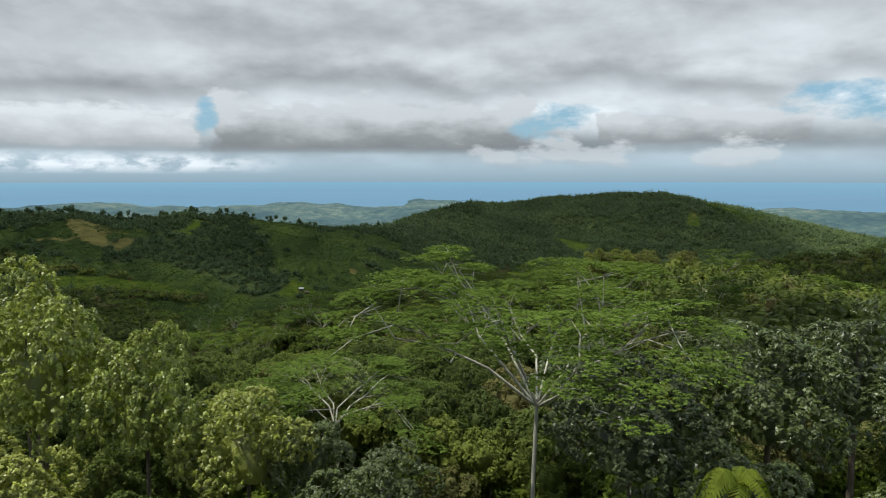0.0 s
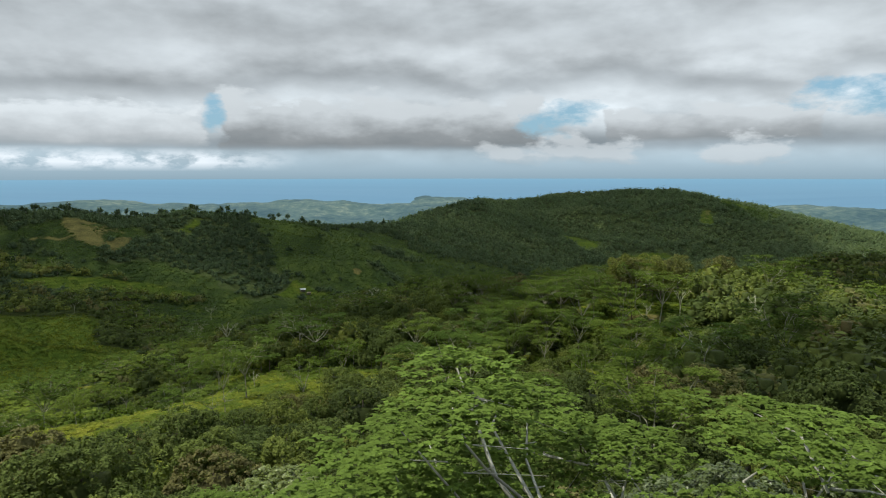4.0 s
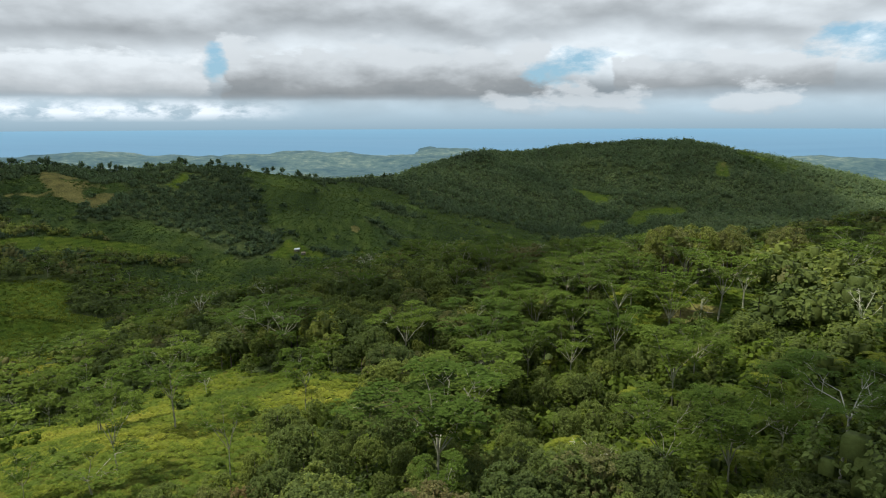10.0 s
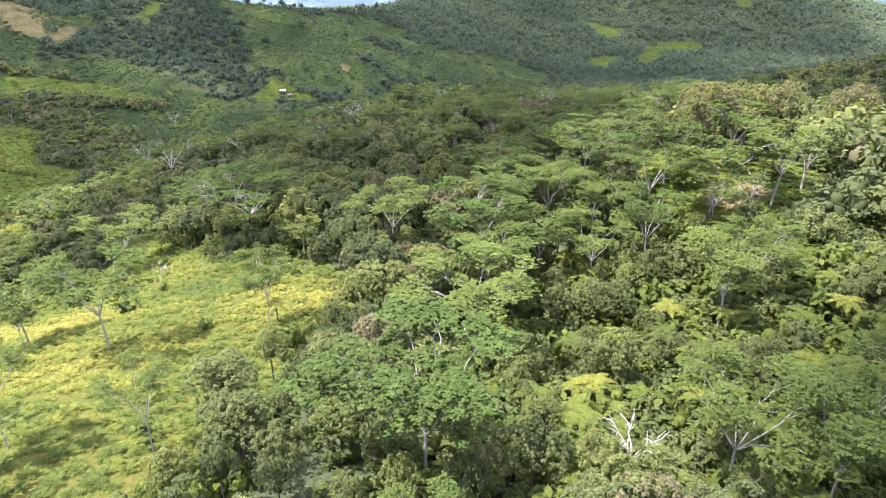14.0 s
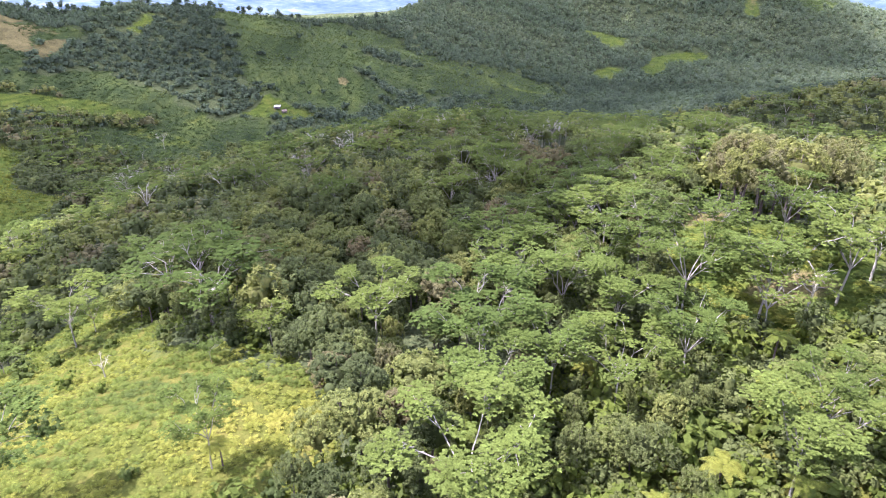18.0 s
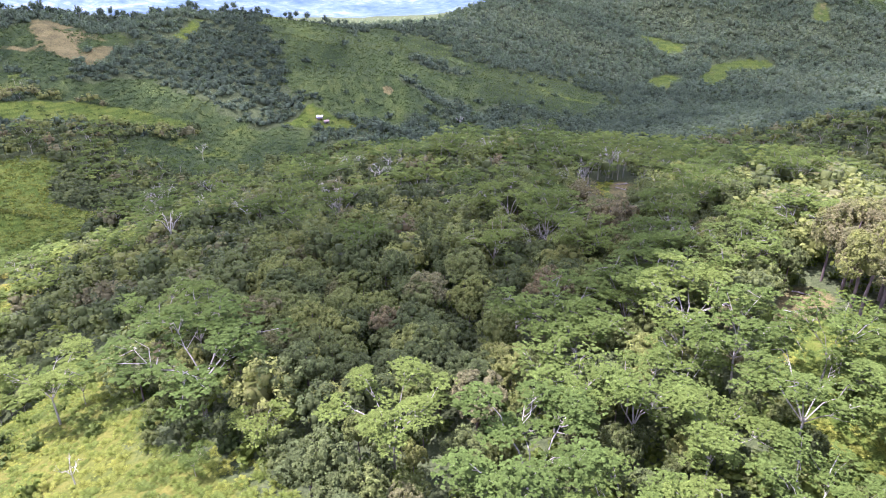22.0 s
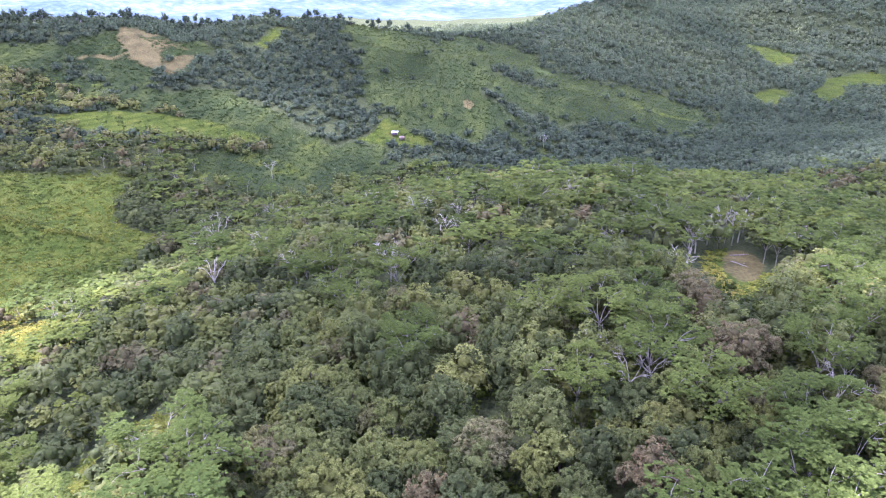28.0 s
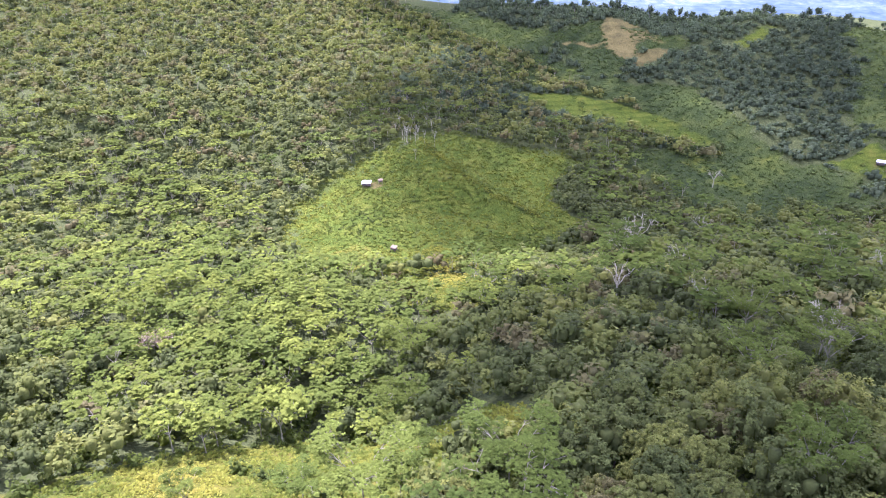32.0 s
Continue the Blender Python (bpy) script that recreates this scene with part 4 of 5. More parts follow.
tone = np.clip(0.3 * r.uniform(size=len(x)) + 1.3 * (fbm(x, y, 40, 73, 4) - 0.5) + 0.38, 0, 0.62)
stuff("hill_shrubs", SCRUB, x, y, r, tone, [mat_under], "yellow-green shrubs and tall grass on the hill with the hut", (0.25, 0.7), 0.1, "shrubs")


# a strip of dry grass along the spine of that hill
r = np.random.default_rng(28)
t = r.uniform(0, 4, 300)
spine = np.array([(-384, 452), (-360, 444), (-325, 436), (-288, 437), (-252, 441)])
k = np.minimum(t.astype(int), 3)
x, y = (spine[k, n] + (t - k) * (spine[k + 1, n] - spine[k, n]) + r.normal(size=len(t)) * 1.1 for n in (0, 1))
stuff("dry_grass_strip", SCRUB, x, y, r, r.uniform(0.5, 0.75, len(t)), [mat_under], "strip of dry yellow grass along the spine of the hill", (0.25, 0.5), 0.0, "grass")

# the dark wood at its eastern foot
x, y, r = scatter(-310, -185, 420, 540, 5.2, 29)
keep = (spot(x, y, -245, 478, 46, 52) > 0.45) & (np.maximum(*covers(x, y)[:2]) < 0.5)
x, y = x[keep], y[keep]
stuff("foothill_wood", FAR_BROAD, x, y, r, 0.4 * r.uniform(size=len(x)), [mat_broad_far], "dense dark green wood at the foot of the hill with the hut", (0.6, 1.0))


# ---- trees of the near slopes, each a thing ----
def tree(name, trunk, branch, crown, mats, label, crown_label=""):
    """A tree: an empty at its foot with the trunk, the limbs and the crown."""
    base = new(name)
    base.empty_display_size = 0.5
    part("trunk", trunk, mats[0], base)
    for limb in branch:
        part("limb", limb, mats[0], base)
    if crown is not None:
        part("crown", crown, mats[1], base, crown_label)
    return tagged(base, label, "tree")


class Kind:
    """A kind of tree in several shapes: each is built when it is first set down, then copied."""

    def __init__(self, makers, group):
        self.makers, self.made, self.group = makers, {}, group

    def put(self, k, x, y, size, tall=None, turn=None, tone=0.5, label=""):
        k = k % len(self.makers)
        turn = random.uniform(0, 360) if turn is None else turn
        m = pose(x, y, float(ground_z(x, y)) - 0.3, 0, 0, turn) @ Matrix.Diagonal((size, size, tall or size, 1))
        if k in self.made:
            ob = copy_thing(self.made[k], m)
        else:
            ob = self.made[k] = self.makers[k]()
            ob.matrix_basis = m
        if k in self.made and ob is not self.made[k]:
            ob.matrix_basis = m
        for child in ob.children:
            child.color = (tone, tone, tone, 1)
        tagged(ob, label, group=self.group)
        return ob


def feather_maker(seed, tall, spread, count, twigs, plate, leaves, size, thick, label):
    def make():
        r = np.random.default_rng(seed)
        trunk, branch, ends = limbs(r, tall, spread, count, thick, 0.40 if tall < 18 else 0.6, twigs, 4, 0.5)
        low = np.array([e - (0, 0, tall * r.uniform(0.12, 0.22)) + r.normal(size=3) * (1.2, 1.2, 0) for e in ends[:: max(1, len(ends) // 3)]])
        ends = np.concatenate([ends, low]) if tall < 18 else ends
        return tree("umbrella_tree", trunk, branch, plate_crown(r, ends, plate, leaves, size, 0.09), (mat_bark_pale, mat_feather) if tall < 18 else (mat_bark_white, mat_fresh), label)
    return make


def broad_maker(name, seed, radius, tall, low, lobes, leaves, size, label):
    def make():
        r = np.random.default_rng(seed)
        trunk = tube([(0, 0, -1.5), (0.15, 0, tall * 0.3), (-0.1, 0.2, tall * 0.6), (0, 0, tall * 0.85)], [0.26, 0.2, 0.15, 0.06], 6)
        return tree(name, trunk, [], broad_crown(r, radius, tall, low, lobes, leaves, size, 3 if leaves < 4000 else 4), (mat_bark_dark, mat_broad if leaves < 7000 else mat_glossy), label)
    return make


def dead_maker(seed, tall, spread, count, twigs, dry, thick=0.26, label="bare pale dead tree standing among green trees"):
    def make():
        r = np.random.default_rng(seed)
        trunk, branch, ends = limbs(r, tall, spread, count, thick, 0.42, twigs, 4, 0.6)
        crown = None
        if dry:
            p = np.repeat(ends, 26, 0) + r.normal(size=(len(ends) * 26, 3)) * 0.75
            crown = cards(r, p, r.normal(size=p.shape), 0.3, 0.4)
        return tree("dead_tree", trunk, branch, crown, (mat_deadwood, mat_dry_leaf), label)
    return make


FEATHER_LABEL = "light green umbrella tree with flat feathery crown and pale forked limbs"
BROAD_LABEL = "rounded green rainforest tree with dense leafy crown"
hero_feather = Kind([feather_maker(101, 23, 9.6, 9, 8, 1.65, 1500, 0.066, 0.15, "large umbrella tree with feathery layered crown and white branching limbs"),
                     feather_maker(102, 20, 8.0, 7, 6, 1.65, 1400, 0.07, 0.15, "umbrella tree with feathery layered crown and pale branches")], "umbrella trees")
feathers = Kind([feather_maker(110 + k, 15, 6.8, 6, 6, 1.8, 220, 0.18, 0.15, FEATHER_LABEL) for k in range(6)], "umbrella trees")
near_feathers = Kind([feather_maker(180 + k, 15, 6.8, 6, 6, 1.75, 460, 0.13, 0.15, FEATHER_LABEL) for k in range(3)], "umbrella trees")
hero_broad = Kind([broad_maker("glossy_leaved_tree", 130 + k, 4.6, 15, 6.2, 13, 17000, 0.09, "tall rainforest tree with dense dark glossy leaves") for k in range(4)], "rainforest trees")
broads = Kind([broad_maker("broadleaf_tree", 140 + k, 4.6, 11.5, 3.4, 7 + k % 5, 4200, 0.135, BROAD_LABEL) for k in range(8)], "rainforest trees")
near_broads = Kind([broad_maker("slope_tree", 190 + k, 4.6, 11.5, 3.4, 8 + k, 6900, 0.105, BROAD_LABEL) for k in range(6)], "rainforest trees")
deads = Kind([dead_maker(160 + k, 13, 4.5, 5, 4, False) for k in range(3)], "dead trees")
pale_limbed = Kind([dead_maker(210 + k, 13, 6.0, 7, 6, False, 0.19, "tall tree with spreading pale limbs and hardly a leaf") for k in range(3)], "dead trees")
withered = Kind([dead_maker(170, 14, 4.2, 6, 5, True)], "dead trees")

# umbrella trees: x, y, radius of the crown
UMBRELLA_NEAR = [(-1, 119, 11.5), (-12, 199, 9), (7, 190, 11.5), (30, 191, 8), (42, 195, 8.7), (29, 230, 9.5), (13, 226, 10), (53, 191, 9), (65, 191, 10),
                 (-49, 214, 13.5), (-54, 155, 8.5), (-30, 163, 5.6), (43, 155, 9.3), (5, 157, 11), (29, 116, 7.5), (35, 110, 7.3), (46, 120, 5.5),
                 (-48, 123, 5), (-87, 224, 10), (-31, 122, 4), (47, 203, 6.5), (52, 186, 7), (61, 205, 7), (49, 161, 6.5), (8, 174, 9.5), (-75, 165, 8),
                 (-105, 150, 9), (18, 181, 8), (27, 177, 7.5), (38, 180, 8), (22, 199, 8.5), (37, 207, 8), (12, 205, 8), (10, 68, 5.4), (67, 117, 10), (22, 55, 7.2), (0, 102, 3.8)]
UMBRELLA_FAR = [(-53, 328, 9), (16, 219, 8), (33, 219, 9), (13, 272, 9), (1, 263, 7), (-7, 292, 7.5), (-35, 283, 7), (-61, 309, 9), (35, 243, 8),
                (40, 270, 7.3), (25, 364, 10), (-21, 396, 11), (67, 343, 9.4), (96, 334, 10), (18, 455, 11), (52, 250, 6), (-142, 268, 8.7),
                (-77, 339, 8.4), (109, 213, 11), (-165, 290, 10), (-186, 342, 11), (-163, 402, 13), (-59, 235, 10), (-72, 246, 9), (4, 288, 9.5), (-33, 276, 6.2)]
rng = np.random.default_rng(77)
hero_feather.put(0, 6, -1, 1.15, 1.09, 40, 0.85)
hero_feather.put(1, -9, 16, 1.0, 0.78, 200, 0.75)
hero_feather.put(1, 47, 108, 1.1, 0.9, 100, 0.4)
for n, (x, y, rad) in enumerate(UMBRELLA_NEAR + UMBRELLA_FAR):
    s = rad / 7.6
    kind = near_feathers if abs(x) < 50 and y < 203 else feathers
    # the widest crowns take a dark tone that paints shade onto them
    kind.put(n, x, y, s, 0.70 + 0.42 * s, None, 0.05 if rad > 11 else rng.uniform(0.2, 0.75))

for n in range(16):
    feathers.put(n, -70 + rng.uniform(-42, 40), 160 + rng.uniform(-70, 90), rng.uniform(0.35, 0.8), rng.uniform(0.4, 0.75), None, rng.uniform(0.2, 0.8), "small feathery umbrella tree on the open fern slope")

# more of them down the eastern flank
for n in range(30):
    x, y = rng.uniform(8, 75), rng.uniform(205, 345)
    if np.maximum(*covers(x, y)[:2]) < 0.5 and spot(x, y, 38, 322, 17, 34, -10) < 0.5:
        s = rng.uniform(0.7, 1.1)
        feathers.put(n, x, y, s, 0.68 + 0.42 * s, None, rng.uniform(0.15, 0.6))

# trees round the start of the flight: x, y, height of the top, radius, tone
# most western trees take a raised tone, in place of sunlight on them
START_TREES = [(-20, 5, -10, 3.9, 0.7), (-28.5, 6, -7, 5.0, 0.78), (-13, 5, -14, 4.2, 0.9), (12.6, 0, -10.8, 5.4, 0.08), (22, 2, -8.8, 5.4, 0.3), (31, 8, -9, 5.6, 0.2),
               (17, -6, -14, 3.8, 0.28), (-34, 15, -9, 5, 0.85), (-24, -4, -14, 4, 1.0), (-6, -3, -17.5, 3.6, 0.4), (2.5, -7, -18.5, 3.2, 0.12), (7.5, -9, -19.5, 3, 0.2), (-9, 8, -17.5, 3.4, 0.4), (-3, 4, -18, 3.4, 0.3),
               (-16, -8, -17, 4, 0.6), (26, -8, -15, 4.6, 0.45), (39, 4, -11, 5, 0.35), (-39, 24, -10, 5, 0.6), (-10, 30, -19, 4.6, 0.55), (14, 22, -15, 5, 0.3), (30, 26, -14, 5.4, 0.4)]
for n, (x, y, top, rad, tone) in enumerate(START_TREES):
    hero_broad.put(n, x, y, rad / 4.6, (top - float(ground_z(x, y))) / 15, None, tone)

# the yellowish grove beside the clearing
for n in range(20):
    x, y = 79 + rng.uniform(-19, 24), 236 + rng.uniform(-15, 17)
    near_broads.put(n, x, y, rng.uniform(1.1, 1.4), rng.uniform(1.4, 1.6), None, rng.uniform(0.72, 0.88), "tall yellow-green tree of a grove beside the clearing")

# single trees that stand out
for x, y, s, tone, label in ((-13, 248, 1.15, 0.82, "round grey-green rainforest tree with dense crown"), (28, 272, 1.3, 0.93, "large tree with brownish red crown"), (-116, 325, 0.7, 0.68, "small bright yellow-green tree"),
                             (-12, 96, 0.75, 0.68, "bright yellow-green leafy tree"), (3, 98, 0.8, 0.88, "tree with pale beige flowering crown"), (12, 92, 0.8, 0.8, "broad grey-green tree with dense crown"),
                             (-22, 104, 0.6, 1.0, "small tree with orange-red leaves"), (-26, 130, 0.95, 0.5, BROAD_LABEL), (-20, 120, 0.9, 0.4, BROAD_LABEL), (33, 71, 1.15, 0.84, "pale silvery tree with dense crown")):
    (near_broads if y < 140 else broads).put(int(abs(x)), x, y, s, s, None, tone, label)

for n, (x, y, s) in enumerate(((6, 234, 0.75), (15, 213, 0.9), (-129, 352, 1.25), (44, 382, 1.1), (39, 376, 0.9), (50, 384, 1.0), (47, 378, 0.9), (34, 366, 0.9), (60, 190, 0.8), (20, 118, 0.8), (-50, 340, 0.6), (-57, 338, 0.9), (73, 196, 0.8),
                               (-66, 200, 0.5), (83, 164, 0.9), (60, 352, 0.7), (-9, 6, 0.9), (-5, 3, 0.6), (-197, 450, 0.9), (-64, 357, 0.9), (49, 407, 0.9), (63, 444, 0.9), (41, 404, 0.8), (65, 355, 0.8), (-20, 416, 0.8), (-42, 727, 1.0), (20, 692, 1.0), (-42, 397, 0.8), (-12, 451, 0.9), (30, 398, 0.8), (-30, 470, 0.8), (85, 420, 0.9))):
    deads.put(n, x, y, s)
for n, (x, y, s) in enumerate(((12, 488, 1.0), (8, 358, 0.9), (23, 326, 1.0), (13, 323, 0.8), (32, 362, 0.9), (96, 339, 1.1), (53, 325, 0.8), (42, 265, 0.8), (10, 269, 0.8), (14, 273, 0.7), (4, 277, 0.8), (52, 263, 0.8), (64, 408, 1.0),
                               (63, 361, 0.9), (-180, 433, 1.6), (-95, 348, 0.9), (-58, 339, 1.2), (-48, 371, 1.0), (-68, 410, 1.0), (-47, 391, 0.9), (-225, 579, 1.0), (-182, 497, 1.0), (-36, 283, 0.7), (-138, 402, 1.0), (-87, 560, 1.0),
                               (-30, 500, 1.0), (-5, 430, 1.0), (35, 524, 1.0), (-110, 470, 0.9), (20, 400, 0.9))):
    pale_limbed.put(n, x, y, s, s * 1.1)
rng = np.random.default_rng(79)
for n in range(22):
    x, y = -398 + rng.normal() * 22, 446 + rng.normal() * 9
    deads.put(n, x, y, rng.uniform(0.3, 0.45), rng.uniform(0.7, 1.1), None, 0.5, "slim bare pale trunk at the edge of the forest")
withered.put(0, -213, 219, 1.1, None, None, 0.6, "withered grey-brown tree with dry leaves among green trees")

# the rest of the near slopes
x, y, r = scatter(-112, 122, -30, 334, 6.2, 31)
bare, grass, bush = covers(x, y)
umbrella = np.array(UMBRELLA_NEAR + UMBRELLA_FAR)
under = (np.hypot(x - 31, y - 103) < 9) | (np.hypot(x + 1, y - 108) < 11) | (np.hypot(x[:, None] - umbrella[:, 0], y[:, None] - umbrella[:, 1]) < 0.85 * umbrella[:, 2]).any(1)
start = np.array([s[:2] for s in START_TREES] + [(6, -1), (-9, 16)])
keep = (np.maximum(bare, grass) < 0.5) & (np.hypot(x[:, None] - start[:, 0], y[:, None] - start[:, 1]).min(1) > 5) & ((y > 12) | (np.abs(x) > 25) | (r.uniform(size=len(x)) < 0.6))
keep &= (spot(x, y, 81, 237, 22, 18) < 0.5) & ~opened(x, y)
x, y, under = x[keep], y[keep], under[keep]
tone = crown_tone(x, y, r)
light = spot(x, y, 38, 145, 40, 42) > 0.5
tone = np.where(light, 0.4 + 0.32 * tone, tone)
few = ~light | (r.uniform(size=len(x)) < 0.5)
x, y, under, tone, light = x[few], y[few], under[few], tone[few], light[few]
size = np.where(under, r.uniform(0.35, 0.6, len(x)), r.uniform(0.55, 1.1, len(x))) * np.where(y < 40, 0.9, 1.0) * np.where(light, 0.75, 1.0) * np.where((x < -14) & (y < 150) & (y > 60), 0.65, 1.0)
far = np.hypot(x - 2, np.maximum(0, y - 190)) + 0.2 * np.abs(y - 120)
order = np.argsort(far)
for n in order[:290]:
    kind = near_broads if abs(x[n]) < 42 and 30 < y[n] < 178 else broads
    kind.put(int(n), x[n], y[n], size[n], (0.35 + 0.65 * size[n]) * r.uniform(0.9, 1.15), None, tone[n])
rest = order[290:]
side = (np.abs(x[rest] + 5) > 68) & (y[rest] > 60)
front = ~side & (np.abs(x[rest] - 3) < 62) & (y[rest] > 212)
for n in rest[front & (y[rest] < 268)]:
    broads.put(int(n), x[n], y[n], size[n] * 1.08, (0.35 + 0.65 * size[n]) * r.uniform(0.95, 1.2), None, tone[n])
pick = front & (y[rest] >= 268)
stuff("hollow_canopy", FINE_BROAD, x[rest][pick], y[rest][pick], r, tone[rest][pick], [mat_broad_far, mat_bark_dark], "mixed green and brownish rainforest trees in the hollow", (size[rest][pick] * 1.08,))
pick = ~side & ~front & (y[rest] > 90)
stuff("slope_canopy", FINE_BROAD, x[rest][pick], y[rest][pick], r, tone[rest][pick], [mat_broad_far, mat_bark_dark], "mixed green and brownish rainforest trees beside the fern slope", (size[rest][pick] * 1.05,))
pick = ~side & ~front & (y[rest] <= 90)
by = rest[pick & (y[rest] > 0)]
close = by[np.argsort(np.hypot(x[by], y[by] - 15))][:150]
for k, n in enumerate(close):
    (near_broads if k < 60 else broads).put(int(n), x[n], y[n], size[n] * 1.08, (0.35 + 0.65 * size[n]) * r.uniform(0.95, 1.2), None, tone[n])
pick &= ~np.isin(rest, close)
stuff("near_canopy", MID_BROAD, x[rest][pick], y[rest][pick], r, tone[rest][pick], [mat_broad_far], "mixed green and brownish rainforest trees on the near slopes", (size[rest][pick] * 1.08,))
stuff("flank_canopy", MID_BROAD, x[rest][side], y[rest][side], r, tone[rest][side], [mat_broad_far], "mixed green rainforest trees on the flanks of the near ridge", (size[rest][side],))

# ferns and bushes under and between them
x, y, r = scatter(-235, 130, -36, 345, 4.2, 32)
bare, grass, bush = covers(x, y)
open_ground = spot(x, y, 38, 142, 44, 46) > 0.3
keep = (bare < 0.45) & ((grass < 0.5) & (open_ground | (r.uniform(size=len(x)) < 0.6)) | (r.uniform(size=len(x)) < 0.07)) & ((np.abs(x) < 95) | (y < 260)) & ((x > -125) | (y > 170) & (r.uniform(size=len(x)) < 0.7))
x, y = x[keep], y[keep]
tone = np.clip(0.4 * r.uniform(size=len(x)) + 0.6 * fbm(x, y, 30, 81, 3) - 0.2 + 0.1 * spot(x, y, 40, 140, 45, 45), 0, 0.42)
by_start = (y < 40) & (np.abs(x) < 45)
stuff("ridge_bushes", FINE_BUSHES, x[by_start], y[by_start], r, tone[by_start], [mat_under], "dark green bushes under the trees of the ridge", (1.2, 2.6), 0.1, "bushes")
x, y, tone = x[~by_start], y[~by_start], tone[~by_start]
stuff("undergrowth", BUSHES, x, y, r, tone, [mat_under], "light green bushes and saplings under the trees", (r.uniform(0.7, 1.6, len(x)) * (1 + 0.35 * spot(x, y, 38, 142, 42, 44)),), 0.1, "bushes")
x, y, r = scatter(-10, 88, 92, 194, 2.9, 34)
keep = (spot(x, y, 38, 142, 44, 46) > 0.4) & (np.maximum(*covers(x, y)[:2]) < 0.5)
x, y = x[keep], y[keep]
tone = np.clip(0.25 + 0.25 * r.uniform(size=len(x)) + 0.7 * (fbm(x, y, 14, 83, 3) - 0.35), 0.1, 0.72)
stuff("saplings", SAPLINGS, x, y, r, tone, [mat_broad_far], "light green saplings and shrubs crowding a hollow", (0.6, 1.5), 0.1, "bushes")
x, y, r = scatter(-260, 90, 60, 375, 2.0, 33)
bare, grass, bush = covers(x, y)
keep = (bare < 0.45) & (grass > 0.42) & (r.uniform(size=len(x)) < 0.85)
x, y = x[keep], y[keep]
tone = np.clip(0.50 + 0.24 * r.uniform(size=len(x)) + 1.2 * (fbm(x, y, 25, 91, 3) - 0.5), 0.05, 1)
near = (x > -95) & (y < 235)
stuff("fern_slope", FINE_ROSETTES, x[near], y[near], r, tone[near], [mat_under], "bright yellow-green ferns covering the open slope", (0.7, 1.4), 0.05, "ferns")
x, y, tone = x[~near], y[~near], tone[~near]
stuff("fern_field", ROSETTES, x, y, r, tone, [mat_under], "bright yellow-green ferns covering the open slope", (0.6, 1.3), 0.05, "ferns")


# ---- tree ferns ----
def tree_fern(r):
    base = new("tree_fern")
    h = r.uniform(3.0, 5.0)
    part("trunk", tube([(0, 0, -0.5), (0.1, 0, h * 0.5), (0, 0.1, h)], [0.16, 0.12, 0.11], 6), mat_bark_dark, base)
    leaf = quads("frond", *frond(r, 2.6, 1.3, 1.8, 0.0, 0.55, 20), [mat_frond])
    for k in range(9):
        ob = new("frond", leaf)
        ob.parent, ob.matrix_basis = base, pose(0, 0, h, r.uniform(-10, 10), r.uniform(-10, 12), k * 40 + r.uniform(-12, 12))
    return tagged(base, "tree fern with a slim trunk and spreading green fronds", "tree fern", "tree ferns")


tree_ferns = Kind([lambda s=s: tree_fern(np.random.default_rng(s)) for s in (201, 202, 203)], "tree ferns")
tree_ferns.put(0, 12.6, -14, 0.75, 2.75, 20, 0.5)
tree_ferns.put(1, 13, -12, 0.8, 1.1, 50, 0.45)
r = np.random.default_rng(204)
for n in range(96):
    x, y = 40 + r.normal() * 22, 138 + r.normal() * 26
    tree_ferns.put(n, x, y, r.uniform(0.8, 1.25), None, None, r.uniform(0.25, 0.7))


# ---- huts ----
mat_tin = rough_material("tin_sheet", [(0.3, (0.62, 0.63, 0.64)), (0.7, (0.82, 0.83, 0.84))], 3.0, 0.45, 0.1)
mat_plank = rough_material("weathered_planks", [(0.3, (0.10, 0.085, 0.07)), (0.7, (0.24, 0.20, 0.16))], 3.0, 0.85, 0.3, stretch=(1, 1, 6))
mat_thatch = rough_material("dry_thatch", [(0.3, (0.16, 0.12, 0.08)), (0.7, (0.34, 0.27, 0.18))], 4.0, 0.95, 0.6)


def box(cx, cy, cz, sx, sy, sz):
    v = np.array([(a, b, c) for c in (-0.5, 0.5) for a, b in ((-0.5, -0.5), (0.5, -0.5), (0.5, 0.5), (-0.5, 0.5))]) * (sx, sy, sz) + (cx, cy, cz)
    return v, np.array([(3, 2, 1, 0), (4, 5, 6, 7), (0, 1, 5, 4), (1, 2, 6, 5), (2, 3, 7, 6), (3, 0, 4, 7)])


def sheet_roof(wide, deep, rise, z, ribs=24):
    """A sloping corrugated sheet with thickness."""
    xs = np.linspace(-wide / 2, wide / 2, ribs * 2 + 1)
    wave = 0.05 * (np.arange(len(xs)) % 2)
    rows = [np.stack([xs, np.full_like(xs, s * deep / 2), z + wave + rise * (s + 1) / 2 + t], 1) for t in (0.0, 0.04) for s in (-1, 1)]
    v = np.concatenate(rows)
    n = len(xs)
    f = [(k, k + 1, n + k + 1, n + k) for k in range(n - 1)] + [(2 * n + k, 3 * n + k, 3 * n + k + 1, 2 * n + k + 1) for k in range(n - 1)]
    f += [(k, 2 * n + k, 2 * n + k + 1, k + 1) for k in range(n - 1)] + [(n + k, n + k + 1, 3 * n + k + 1, 3 * n + k) for k in range(n - 1)]
    return v, np.array(f)


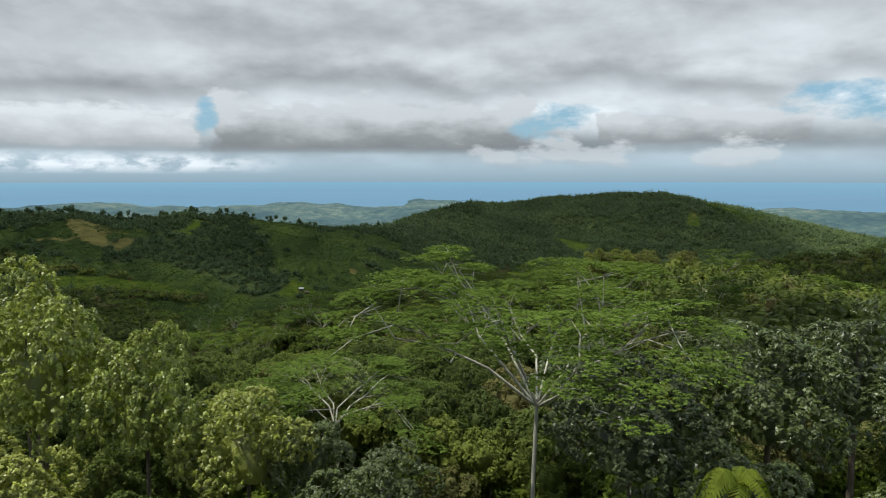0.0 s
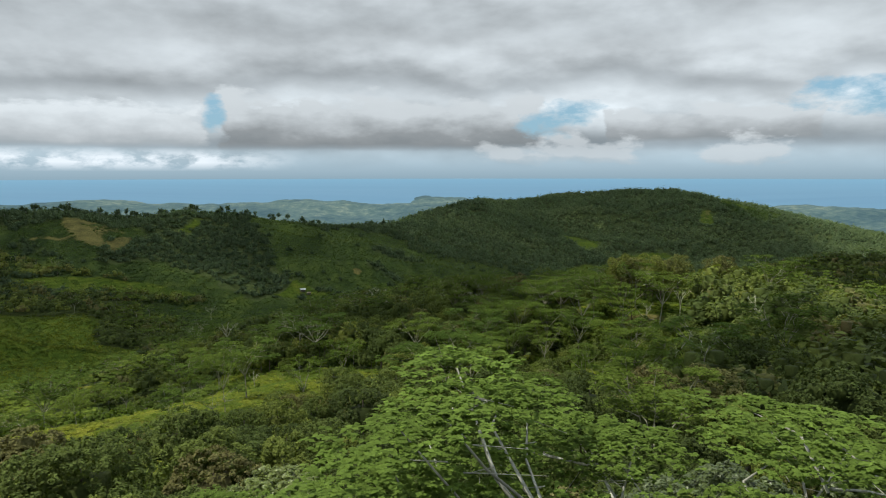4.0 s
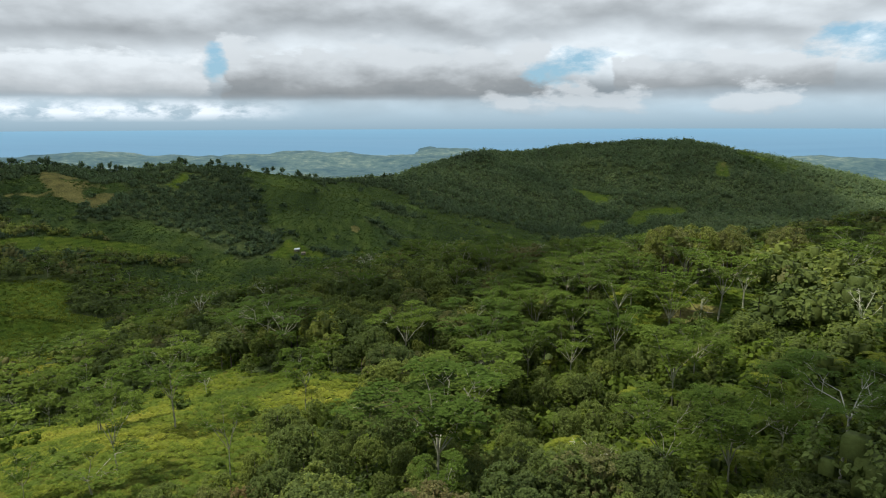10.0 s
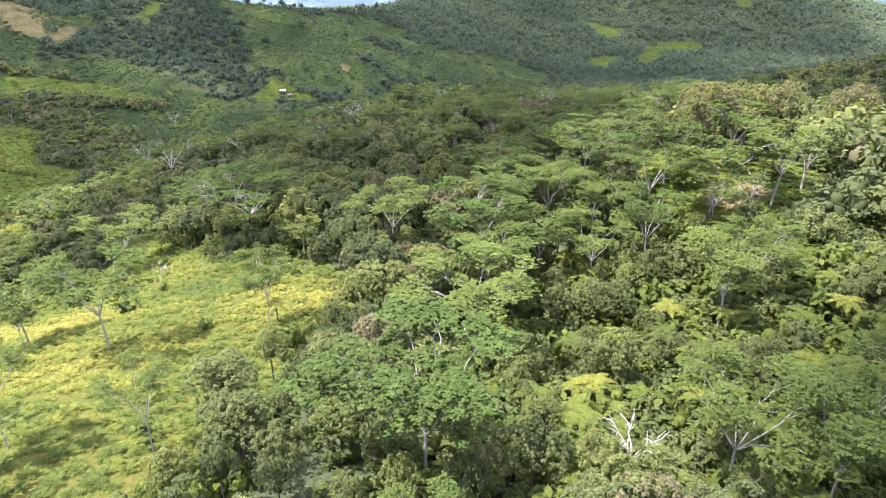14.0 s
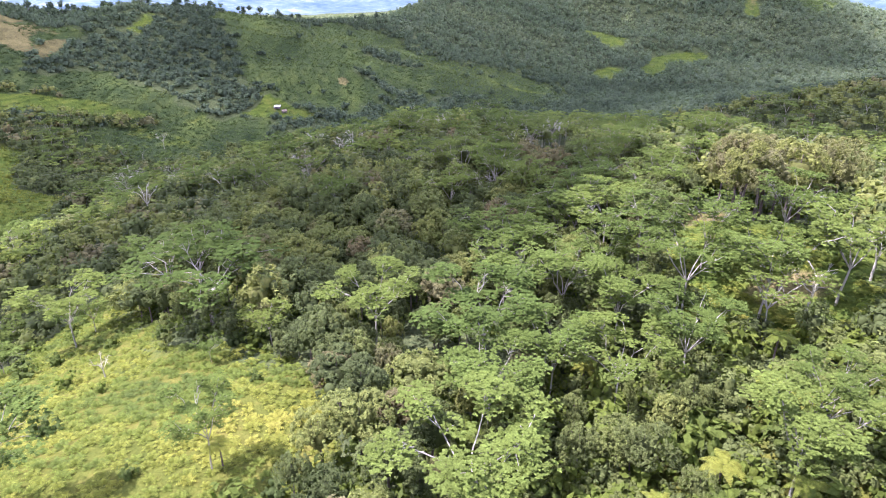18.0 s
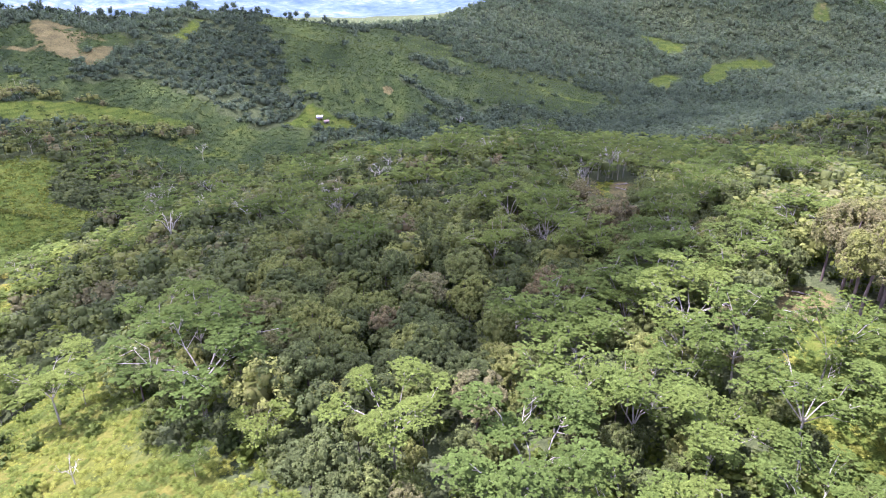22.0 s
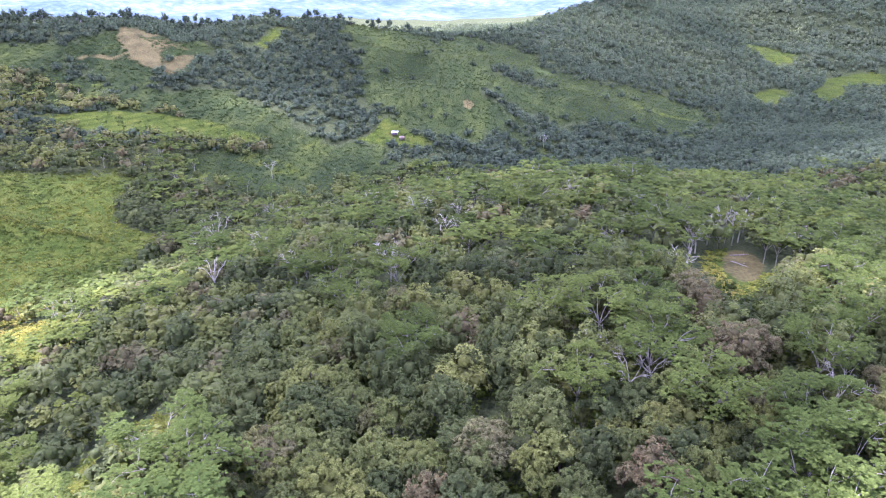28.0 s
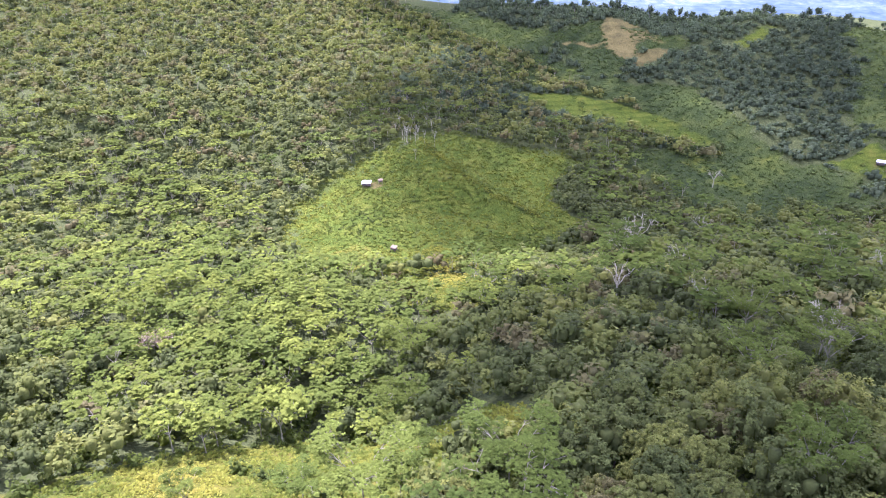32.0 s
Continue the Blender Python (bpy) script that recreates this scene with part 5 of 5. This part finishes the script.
def hut(x, y, turn, wide, deep, high, label, roof=None):
    base = new("hut")
    base.matrix_basis = pose(x, y, float(ground_z(x, y)), 0, 0, turn)
    for a in (-1, 1):
        for b in (-1, 1):
            part("post", box(a * wide * 0.46, b * deep * 0.44, high * 0.5 - 0.6, 0.16, 0.16, high + 1.4), mat_plank, base)
    part("floor", box(0, 0, 0.9, wide * 0.96, deep * 0.92, 0.1), mat_plank, base)
    for b, h in ((-1, 1.15), (1, 1.5)):
        for k in range(6):
            part("wall_plank", box((k - 2.5) * wide * 0.155, b * deep * 0.43, 0.95 + h / 2, wide * 0.145, 0.05, h), mat_plank, base)
    for a in (-1, 1):
        part("side_wall", box(a * wide * 0.45, 0, 1.6, 0.05, deep * 0.84, 1.3), mat_plank, base)
    part("roof", sheet_roof(wide * 1.15, deep * 1.2, 0.75, high), roof or mat_tin, base, "pale corrugated sheet roof")
    return tagged(base, label, "hut")


hut(-357, 389, 52, 5.4, 4.2, 2.7, "small stilt hut with bright tin roof on a grassy hill")
hut(-351, 396, 60, 2.6, 2.0, 2.0, "low brown shed beside the stilt hut", mat_thatch)
hut(-164, 685, 10, 5.0, 4.0, 2.8, "small hut with tin roof in a valley clearing")
hut(-157, 682, 30, 4.0, 3.0, 2.4, "low dark shed in a valley clearing", mat_thatch)
hut(-273, 353, 20, 3.0, 2.2, 2.0, "small thatched field shelter on the grassy hill", mat_thatch)


# ---- felled logs in the clearings ----
def log(x, y, turn, length, thick, lean=0.0):
    base = new("felled_log")
    base.matrix_basis = pose(x, y, float(ground_z(x, y)) + thick, 0, lean, turn)
    part("stem", tube([(-length / 2, 0, 0), (-length / 4, 0.1, 0.05), (length / 4, -0.05, 0.02), (length / 2, 0, 0)], [thick, thick * 0.95, thick * 0.85, thick * 0.7], 8), mat_bark_grey, base)
    part("branch_stub", tube([(length * 0.2, 0, 0), (length * 0.28, 0.5, 0.5), (length * 0.3, 0.8, 0.9)], [thick * 0.4, thick * 0.3, thick * 0.1], 5), mat_bark_grey, base)
    return tagged(base, "grey felled log lying on bare earth", "log", "felled logs")


for spec in ((57, 231, 8, 5, 0.14), (60, 240, -30, 4, 0.12), (63, 196, -20, 5, 0.13), (47, 366, 20, 6, 0.2), (45, 356, -35, 5, 0.16)):
    log(*spec)


# ---- clouds overhead, between the sun and the valley ----
mat_cloud, nt = material("cloud")
place = add(nt, "ShaderNodeTexCoord").outputs["Object"]
thick = add(nt, "ShaderNodeMapRange", {0: noise_tex(nt, place, 0.011, 5.0, 0.55), 1: 0.30, 2: 0.52, 3: 0.70, 4: 0.94}).outputs[0]
white = add(nt, "ShaderNodeMixShader", {0: 0.55, 1: add(nt, "ShaderNodeBsdfDiffuse", {0: (0.9, 0.9, 0.9, 1)}).outputs[0], 2: add(nt, "ShaderNodeBsdfTranslucent", {0: (0.9, 0.9, 0.9, 1)}).outputs[0]})
thick = calc(nt, "MULTIPLY", thick, add(nt, "ShaderNodeAttribute", attribute_name="body").outputs["Fac"])
finish(nt, add(nt, "ShaderNodeMixShader", {0: thick, 1: add(nt, "ShaderNodeBsdfTransparent").outputs[0], 2: white.outputs[0]}).outputs[0])


def cloud(x, y, rx, ry, seed):
    """A flat-based heap of cloud whose shade falls round (x, y) in the valley."""
    s = (650 + 90) / SUN_WAY.z
    a, b = np.meshgrid(np.linspace(0, 2 * math.pi, 49)[:-1], np.linspace(0.02, 1, 9))
    edge = 1 + 0.3 * (fbm(np.cos(a) * 2 + seed * 7, np.sin(a) * 2, 1.0, seed, 4) - 0.5)
    px, py = np.cos(a) * 1.18 * rx * b * edge, np.sin(a) * 1.18 * ry * b * edge
    lift = 60 * (1 - b**2) ** 0.5 * (0.6 + 0.8 * fbm(px, py, 90, seed + 3, 3))
    top = np.stack([px, py, lift], -1).reshape(-1, 3)
    n, f = 48, []
    for k in range(8):
        for j in range(n):
            f.append((k * n + j, k * n + (j + 1) % n, (k + 1) * n + (j + 1) % n, (k + 1) * n + j))
    ob = new("cloud", quads("cloud", top, np.array(f), [mat_cloud], body=np.clip((1 - b) * 4, 0, 1).ravel()))
    ob.location = Vector((x, y, -90)) + SUN_WAY * s
    return tagged(ob, "heaped white cloud drifting over the valley", "cloud", "clouds over the valley", "structure")


for spec in ((-20, 520, 200, 215, 1), (-9, 284, 73, 70, 8), (-120, 308, 74, 55, 9), (-462, 512, 70, 85, 10), (-100, 930, 440, 290, 2), (270, 1370, 430, 400, 3), (-565, 742, 230, 150, 4), (410, 600, 250, 210, 5), (79, 108, 38, 43, 6), (-300, 520, 150, 150, 7)):
    cloud(*spec)
